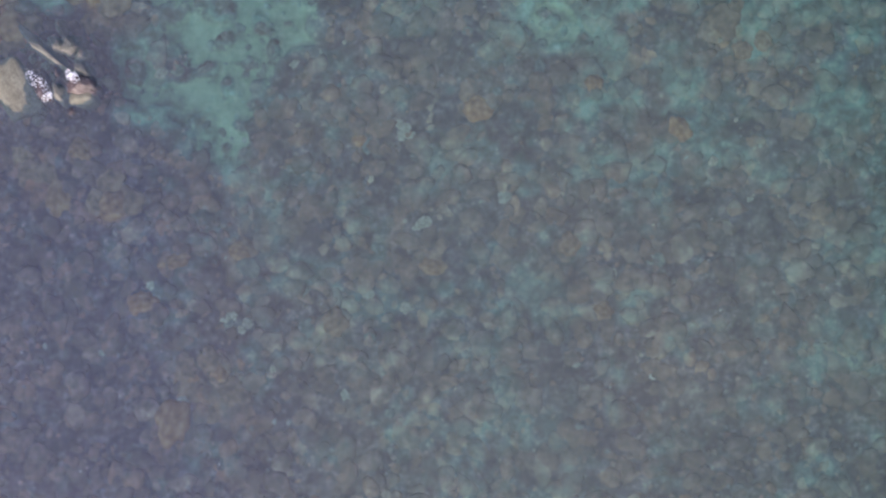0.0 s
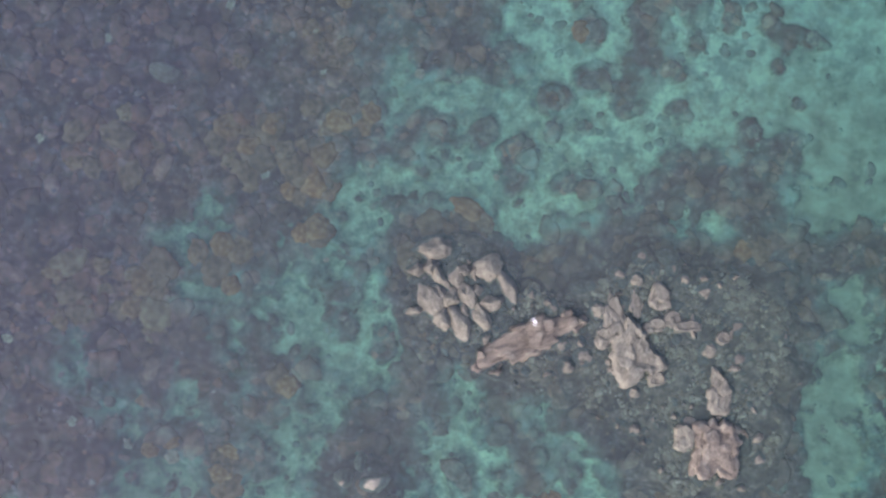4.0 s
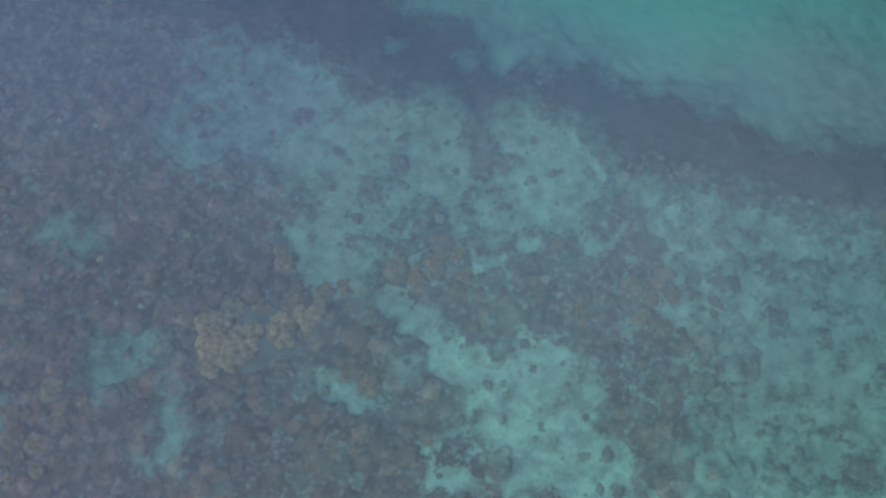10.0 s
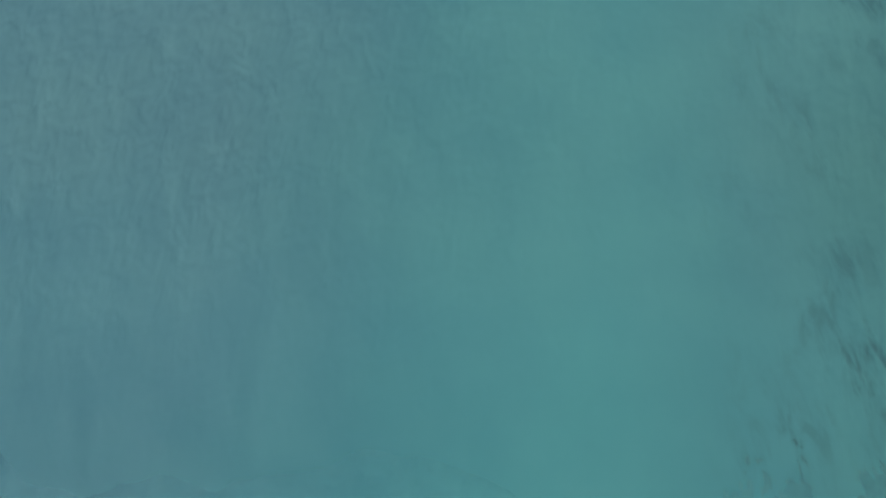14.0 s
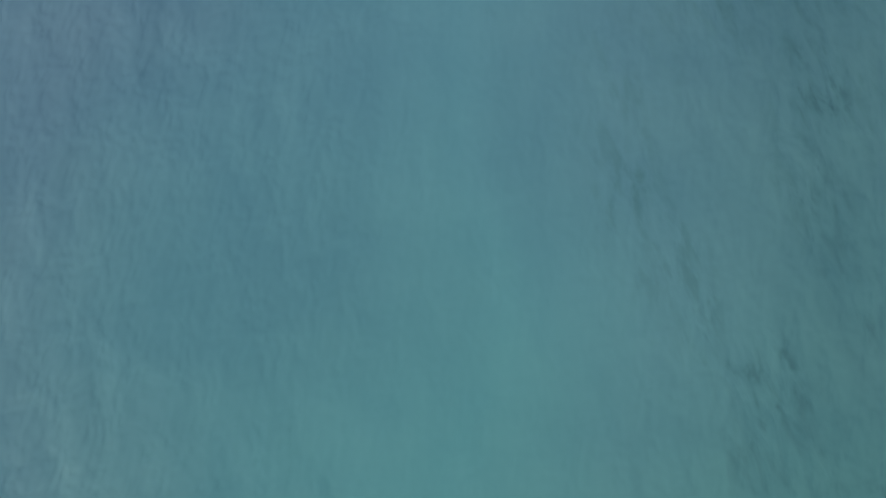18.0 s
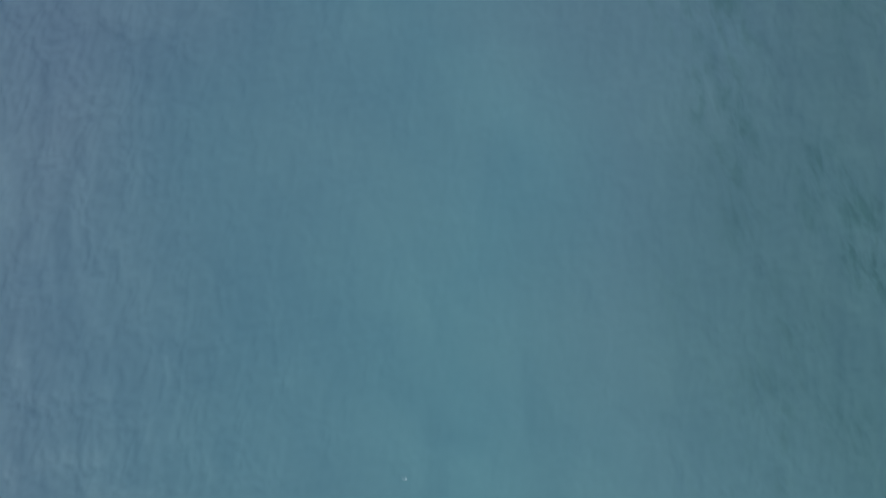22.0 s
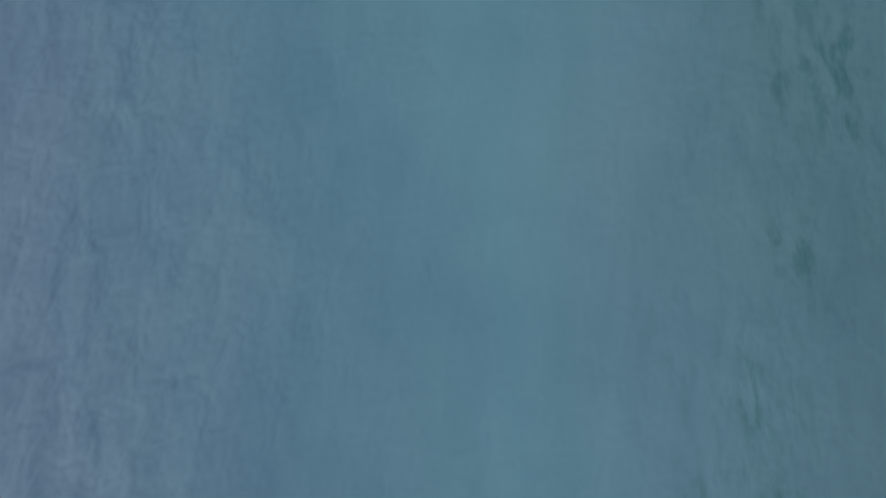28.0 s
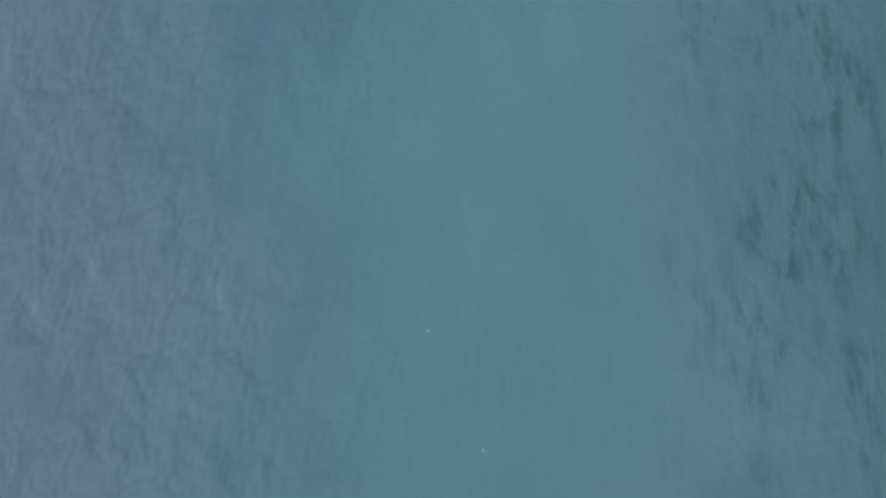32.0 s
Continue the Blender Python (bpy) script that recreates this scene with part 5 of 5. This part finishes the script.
lumps("pale_corals", PALE_BITS, zip(x, y, z + 0.05, rad, rad * 0.7), 2, 200, "small pale grey-green corals scattered over the dark reef", "coral")
x, y, z, rad = scatter(7000, 6, lambda x, y: (sandiness(x, y) > 0.0) & (soft_noise(x, y, 3.0, 31) > -0.4), 0.06, 0.42, 2.6)
lumps("algae_tufts", TUFT, zip(x, y, z, rad, rad * 0.5), 2, 140, "dark algae tufts and rubble dotted over the sand", "algae")
x, y, z, rad = scatter(170000, 9, lambda x, y: z_near(x + 0.8 * soft_noise(x, y, 1.6, 34), y + 0.8 * soft_noise(x, y, 1.6, 35), [(a, b, 0.84 * c, d) for a, b, c, d in MOUNDS[:5]]) & (soft_noise(x, y, 1.0, 33) > -0.25), 0.07, 0.30, 1.7)
lumps("rubble", RUBBLE, zip(x, y, np.minimum(z + 0.05, -0.08 - 0.65 * rad), rad, rad * 0.6), 1, 160, "pale broken coral rubble round the rocks", "rubble", True)
x, y, z, rad = scatter(2600, 8, lambda x, y: (offshore(x, y) > -0.5) & (open_sand(x, y) < 0.25), 0.2, 0.6)
lumps("slope_corals", SLOPE, zip(x, y, z - 0.12, rad, rad * 0.3), 2, 180, "dark corals covering the slope at the reef's edge", "coral")

# ---- coral heads, one by one ----
DOMES_NEAR = [  # centre x, y, half-lengths
    (-13.0, 9.4, 0.97, 0.83), (-10.2, 6.4, 0.42, 0.96), (-6.9, 6.5, 0.69, 0.55), (-12.0, 4.5, 0.83, 0.68), (-8.5, 0.7, 0.6, 0.67), (-9.8, 0.5, 0.55, 0.49),
    (-11.0, -1.4, 1.26, 0.97), (-2.7, 2.7, 0.38, 0.81), (2.5, 4.7, 0.49, 0.81), (5.4, 12.1, 0.68, 0.82), (-0.5, 11.4, 0.38, 0.55), (10.2, 1.8, 0.59, 0.53),
    (11.1, 12.6, 0.54, 0.49), (14.8, 10.0, 0.59, 0.81), (-14.3, 12.4, 0.67, 0.66), (-15.7, 10.2, 0.84, 1.11),
]
DOMES_LAGOON = [  # centre x, y, half-lengths
    (-17.8, 33.8, 0.78, 0.84), (-18.3, 32.6, 0.7, 0.7), (-14.3, 36.4, 0.7, 0.7), (-13.5, 34.4, 0.61, 0.61), (-9.9, 30.0, 0.67, 0.67), (-12.2, 26.2, 0.44, 0.77),
    (-12.4, 25.1, 0.55, 0.72), (-12.3, 22.6, 0.77, 0.97), (-11.1, 23.0, 0.55, 0.69), (-12.6, 20.1, 0.72, 1.05), (-17.3, 18.9, 0.97, 1.1), (-18.7, 20.2, 0.83, 0.83),
    (-16.1, 25.7, 0.5, 0.44), (-15.1, 26.3, 0.56, 0.44), (-9.8, 37.9, 0.84, 0.84), (-10.3, 40.1, 0.84, 0.84), (-11.6, 39.5, 0.56, 0.84), (-10.1, 41.6, 0.7, 0.84),
    (-10.5, 37.5, 0.61, 0.61), (1.1, 37.8, 0.72, 0.72),
]
DOMES_GAP = [  # centre x, y, half-lengths
    (-2.6, 40.1, 1.11, 0.7), (11.3, 40.5, 0.67, 0.67), (3.9, 26.7, 0.55, 0.77), (-2.4, 23.9, 0.5, 0.55), (-4.6, 24.5, 0.69, 0.69), (-9.7, 43.4, 0.84, 0.7),
    (-8.2, 44.1, 0.7, 0.56), (-13.8, 41.3, 0.7, 0.84), (-13.0, 42.6, 0.7, 0.7), (-15.2, 42.1, 0.84, 0.84), (1.2, 54.8, 0.46, 0.58), (1.3, 53.6, 0.64, 0.63),
    (0.7, 54.2, 0.46, 0.52), (-0.3, 58.4, 0.58, 0.64), (1.4, 49.9, 0.57, 0.63), (-5.7, 65.8, 0.64, 0.53), (-4.9, 65.1, 0.58, 0.48), (-10.5, 49.4, 0.46, 0.51),
]
DOMES_OUTER = [  # centre x, y, half-lengths
    (1.2, 81.0, 0.79, 0.97), (1.3, 77.2, 0.5, 0.62), (1.5, 76.1, 0.5, 0.55), (-6.1, 70.1, 0.4, 0.69), (12.9, 75.6, 0.39, 0.62), (12.6, 72.7, 0.5, 0.6),
    (-9.9, 90.0, 0.63, 1.05), (-10.4, 88.5, 0.69, 0.83), (2.8, 79.2, 0.48, 0.7), (-7.3, 72.5, 0.64, 0.64), (-5.5, 66.1, 1.12, 0.82), (-3.9, 65.2, 0.83, 0.65),
    (-5.5, 68.1, 0.56, 0.84), (-2.8, 95.3, 0.72, 0.76), (-2.1, 94.2, 0.71, 0.75), (-3.8, 94.5, 0.54, 0.69), (-4.5, 93.5, 0.59, 0.75), (4.4, 94.3, 0.47, 1.04),
    (-11.5, 92.2, 0.48, 0.69),
]
BROWN_CHANNEL = [
    (1.5, 54.2, 0.52, 0.52, -6), (0.8, 53.7, 0.43, 0.43, -6), (1.9, 55.0, 0.41, 0.41, -6), (-8.3, 63.3, 0.76, 0.77, -6), (-7.6, 62.5, 0.64, 0.65, -6),
    (-8.8, 62.2, 0.64, 0.65, -6), (-8.2, 61.2, 0.76, 0.76, -6), (-0.3, 58.5, 0.52, 0.53, -6), (-0.0, 60.3, 0.47, 0.47, -6), (0.5, 59.5, 0.5, 0.5, -6),
    (-0.7, 54.4, 0.4, 0.41, -6), (-1.1, 53.2, 0.46, 0.46, -6), (-0.5, 52.1, 0.4, 0.4, -6), (-6.2, 53.0, 0.46, 0.46, -6), (-14.0, 71.1, 0.75, 0.75, -5),
    (-14.8, 70.3, 0.57, 0.57, -5), (-13.6, 69.9, 0.51, 0.51, -5), (-6.2, 69.9, 0.46, 0.46, -5), (-4.9, 65.8, 0.73, 0.71, -5), (1.3, 76.1, 0.54, 0.56, -5),
]
BROWN_SEAWARD = [
    (-13.6, 87.8, 0.69, 0.76, -5), (-12.5, 87.1, 0.75, 0.82, -5), (-13.2, 86.4, 0.62, 0.68, -5), (-11.6, 87.7, 0.63, 0.69, -5), (-10.1, 88.8, 0.63, 0.69, -5),
    (-9.1, 89.9, 0.51, 0.56, -5), (1.1, 80.2, 0.67, 0.71, -5), (-0.4, 80.0, 0.67, 0.71, -5), (-7.2, 72.3, 0.46, 0.47, -5), (12.7, 74.8, 0.42, 0.43, -5),
    (-10.1, 79.8, 0.48, 0.51, -5), (-9.8, 30.1, 0.5, 0.5, 15), (-12.1, 25.5, 0.5, 0.5, 15), (-12.6, 20.2, 0.72, 0.72, 15), (-12.4, 22.8, 0.5, 0.5, 15),
    (-2.2, 23.8, 0.5, 0.5, 15), (-17.0, 28.2, 0.56, 0.56, 15), (-17.2, 34.2, 0.61, 0.61, 15), (-13.4, 36.1, 0.67, 0.67, 15), (1.4, 78.3, 0.6, 0.63, -5),
    (0.9, 76.4, 0.66, 0.68, -5), (0.5, 74.9, 0.53, 0.55, -5), (-6.2, 69.0, 0.57, 0.57, -5), (-6.3, 67.6, 0.57, 0.56, -5), (-5.3, 65.7, 0.62, 0.6, -5),
    (-3.5, 70.8, 0.46, 0.46, -5), (0.8, 64.5, 0.56, 0.54, -5), (2.0, 65.2, 0.51, 0.49, -5),
]

DARK_MESHES = [coral_mesh("dark_coral", CORAL_DARK, 200 + i, lobes=9, lobe=0.22, flat=0.36) for i in range(6)]
BROWN_MESHES = [coral_mesh("brown_coral", CORAL_BROWN, 220 + i, lobes=9, lobe=0.26, flat=0.5) for i in range(6)]
RUST_MESHES = [coral_mesh("rusty_coral", CORAL_RUST, 280 + i, lobes=8, lobe=0.2, flat=0.6) for i in range(5)]
PALE_CORALS = [coral_mesh("pale_coral", CORAL_PALE, 240 + i, lobes=10, lobe=0.25, flat=0.5) for i in range(4)]


def coral(name, meshes, x, y, rx, ry, label, group, tall=0.6):
    z = bed_at(x, y)
    ob = place(name, rng.choice(meshes), x, y, z + 0.03 * rx, rx * 1.2, ry * 1.2, 1.3 * tall * min(rx, ry), rng.uniform(0, 360))
    return tagged(ob, label, "coral", group)


for x, y, rx, ry in SPOTS:
    coral("dark_coral_head", DARK_MESHES, x, y, rx * 0.8, ry * 0.8, "dark rounded coral head on pale sand", "dark coral heads", 0.3)
TAN_MESHES = [coral_mesh("tan_coral", CORAL_TAN, 260 + i, lobes=16, lobe=0.45) for i in range(4)]


def colony(name, heads, meshes, label, group):
    """Several coral lobes grown together into one clump."""
    cx, cy = sum(h[0] for h in heads) / len(heads), sum(h[1] for h in heads) / len(heads)
    base = new(name)
    base.location = (cx, cy, bed_at(cx, cy))
    for x, y, rx, ry, turn in heads:
        for k in range(4):
            a = k * 1.57 + rng.uniform(-0.5, 0.5)
            far = 0.5 if k else 0.1
            px, py = x + rx * far * math.cos(a), y + ry * far * math.sin(a)
            size = rng.uniform(0.5, 0.72)
            lobe = place("lobe", rng.choice(meshes), px - cx, py - cy, bed_at(px, py) - base.location.z + 0.15 * rx, rx * size, ry * size, 0.85 * min(rx, ry), rng.uniform(0, 360))
            lobe.parent = base
    bm = ball(3)
    for v in bm.verts:
        d = v.co.normalized()
        v.co = d * (0.85 + 0.25 * noise.noise(d * 2 + Vector((cx, cy, 0)))) * 1.0
    foot = new("dead_base", to_mesh("dead_base", bm, CORAL_DARK))
    wide = max(math.hypot(h[0] - cx, h[1] - cy) + 0.7 * h[2] for h in heads)
    foot.scale = (wide * 0.85, wide * 0.7, 0.3)
    foot.parent = base
    tagged(foot, "dark dead coral base")
    return tagged(base, label, "coral", group)


colony("coral_colony", BROWN_CHANNEL[0:3], BROWN_MESHES, "reddish-brown lobed coral colony beside pale sand", "coral colonies")
colony("coral_colony", BROWN_CHANNEL[3:7], BROWN_MESHES, "olive-brown lobed coral colony on the dark reef", "coral colonies")
colony("coral_colony", BROWN_CHANNEL[14:17], TAN_MESHES, "tan lobed coral colony on the dark reef", "coral colonies")
colony("coral_colony", [(x, y, rx * 1.6, ry * 1.6, turn) for x, y, rx, ry, turn in BROWN_SEAWARD[0:6]], TAN_MESHES, "large tan coral colony of many lobes near the reef's edge", "coral colonies")
for i, (x, y, rx, ry, turn) in enumerate(BROWN_CHANNEL[7:14] + BROWN_CHANNEL[17:] + BROWN_SEAWARD[6:]):
    coral("brown_coral_head", BROWN_MESHES if y < 45 else BROWN_MESHES + TAN_MESHES, x, y, rx, ry, "knobbly brown coral head on the reef", "brown coral heads")


def spread(count, seed, test, apart):
    """Chosen places that keep clear of one another."""
    g = np.random.default_rng(seed)
    x, y = g.uniform(-25, 25, 14000), g.uniform(-4, 98, 14000)
    keep = test(x, y) & ~z_near(x, y)
    out = []
    for px, py in zip(x[keep].tolist(), y[keep].tolist()):
        if all((px - a) ** 2 + (py - b) ** 2 > apart * apart for a, b in out):
            out.append((px, py))
            if len(out) == count:
                break
    return out


for x, y, rx, ry in DOMES_NEAR + DOMES_LAGOON + DOMES_GAP + DOMES_OUTER:
    coral("rusty_coral_dome", RUST_MESHES, x, y, rx * 0.95, ry * 0.95, "smooth rusty brown coral dome standing on the reef", "rusty coral domes", 0.75)
for x, y in spread(215, 21, lambda x, y: (sandiness(x, y) < -0.12) & (rust(x, y) > 0.35), 1.0):
    r0 = rng.uniform(0.32, 0.7) * (1.3 if y < 45 else 1.0)
    coral("brown_coral_head", BROWN_MESHES, x, y, r0, r0 * rng.uniform(0.75, 1.2), "rounded rusty brown coral head on the reef", "brown coral heads")
for x, y in spread(75, 22, lambda x, y: (sandiness(x, y) < -0.1) & (x > -12), 1.6):
    r0 = 0.28 + 0.4 * rng.random() ** 2
    coral("dark_coral_head", DARK_MESHES, x, y, r0, r0 * rng.uniform(0.7, 1.25), "dark rounded coral head on the reef", "dark coral heads")
PALE_CLUSTERS = [(17.4, 19.1, 1.38, 0.83), (18.7, 20.9, 1.11, 1.1), (17.8, 15.3, 0.55, 0.55), (-7.1, 3.6, 0.82, 0.98), (2.1, 6.7, 0.38, 0.44), (1.8, 11.5, 0.49, 0.38), (6.3, 19.3, 0.61, 0.72), (18.9, 19.8, 0.83, 0.82)]  # centre and half-lengths
for cx, cy, wide, deep in PALE_CLUSTERS:
    for k in range(7):
        a, q = rng.uniform(0, 6.283), math.sqrt(rng.random())
        r0 = rng.uniform(0.16, 0.34)
        coral("pale_coral_head", PALE_CORALS, cx + wide * q * math.cos(a), cy + deep * q * math.sin(a), r0, r0 * rng.uniform(0.7, 1.2), "pale tan coral head in a cluster on the reef", "pale coral heads", 0.6)
for x, y in spread(120, 23, lambda x, y: sandiness(x, y) < 0.0, 1.8):
    r0 = rng.uniform(0.14, 0.38)
    coral("pale_coral_head", PALE_CORALS, x, y, r0, r0 * rng.uniform(0.7, 1.2), "pale greyish coral head among darker corals", "pale coral heads", 0.6)


# ---- foam and drifting things on the water ----
def foam_patch(x, y, rx, ry, turn, seed, tall=0.38, label="white foam and bright glints on the wet rocks, built as bubbles", count=70):
    """White water and wet shine alike: many flat bubbles lying side by side."""
    r = random.Random(seed)
    bm = bmesh.new()
    c, s = math.cos(radians(turn)), math.sin(radians(turn))
    for _ in range(count):
        a, q = r.uniform(0, 6.283), math.sqrt(r.random())
        u, v = 1.35 * rx * q * math.cos(a), 1.35 * ry * q * math.sin(a)
        size = (r.uniform(0.012, 0.042) if count > 9 else r.uniform(0.012, 0.03)) * (1.3 - 0.8 * q)
        m = Matrix.Translation((u * c - v * s, u * s + v * c, 0.01)) @ Matrix.Diagonal((size, size * r.uniform(0.6, 1.2), size * 0.4, 1))
        bmesh.ops.create_icosphere(bm, subdivisions=1, radius=1.0, matrix=m)
    ob = new("sea_foam", to_mesh("sea_foam", bm, FOAM_WHITE))
    ob.location = (x, y, tall)
    return tagged(ob, label, "foam", kind="stuff")


# white bubbles stand for both splashed foam and sky glints on wet rock
for i, (x, y, rx, ry, turn) in enumerate(FOAM_AND_GLINTS):
    foam_patch(x, y, rx * 1.4, ry * 1.4, turn, i)


def drifting_block():
    """A broken block of white foam plastic, afloat."""
    bm = bmesh.new()
    bmesh.ops.create_cube(bm, size=1.0, matrix=Matrix.Diagonal((0.30, 0.27, 0.18, 1)))
    bmesh.ops.bevel(bm, geom=bm.edges[:], offset=0.035, segments=2, affect="EDGES")
    bmesh.ops.subdivide_edges(bm, edges=[e for e in bm.edges if e.calc_length() > 0.2], cuts=2, use_grid_fill=True)
    for v in bm.verts:
        v.co += 0.025 * Vector(noise.noise_vector(v.co * 6))
        if v.co.x > 0.1 and v.co.y < -0.05:
            v.co.y += 0.10
    ob = new("foam_plastic_block", to_mesh("foam_plastic_block", bm, PLASTIC))
    ob.matrix_world = pose(17.1, 183.6, 0.06, 5, -6, 20)
    return tagged(ob, "broken white foam plastic block drifting on the sea", "debris")


drifting_block()


# small flecks of foam drifting offshore
for i, (x, y) in enumerate([(-18.3, 288.0), (-14.4, 283.0), (-21.1, 261.4), (-34.7, 271.0), (3.4, 190.3)]):
    foam_patch(x, y, 0.05, 0.16, 15 * i, 60 + i, -0.005, "small fleck of white foam drifting on the open sea", 5)
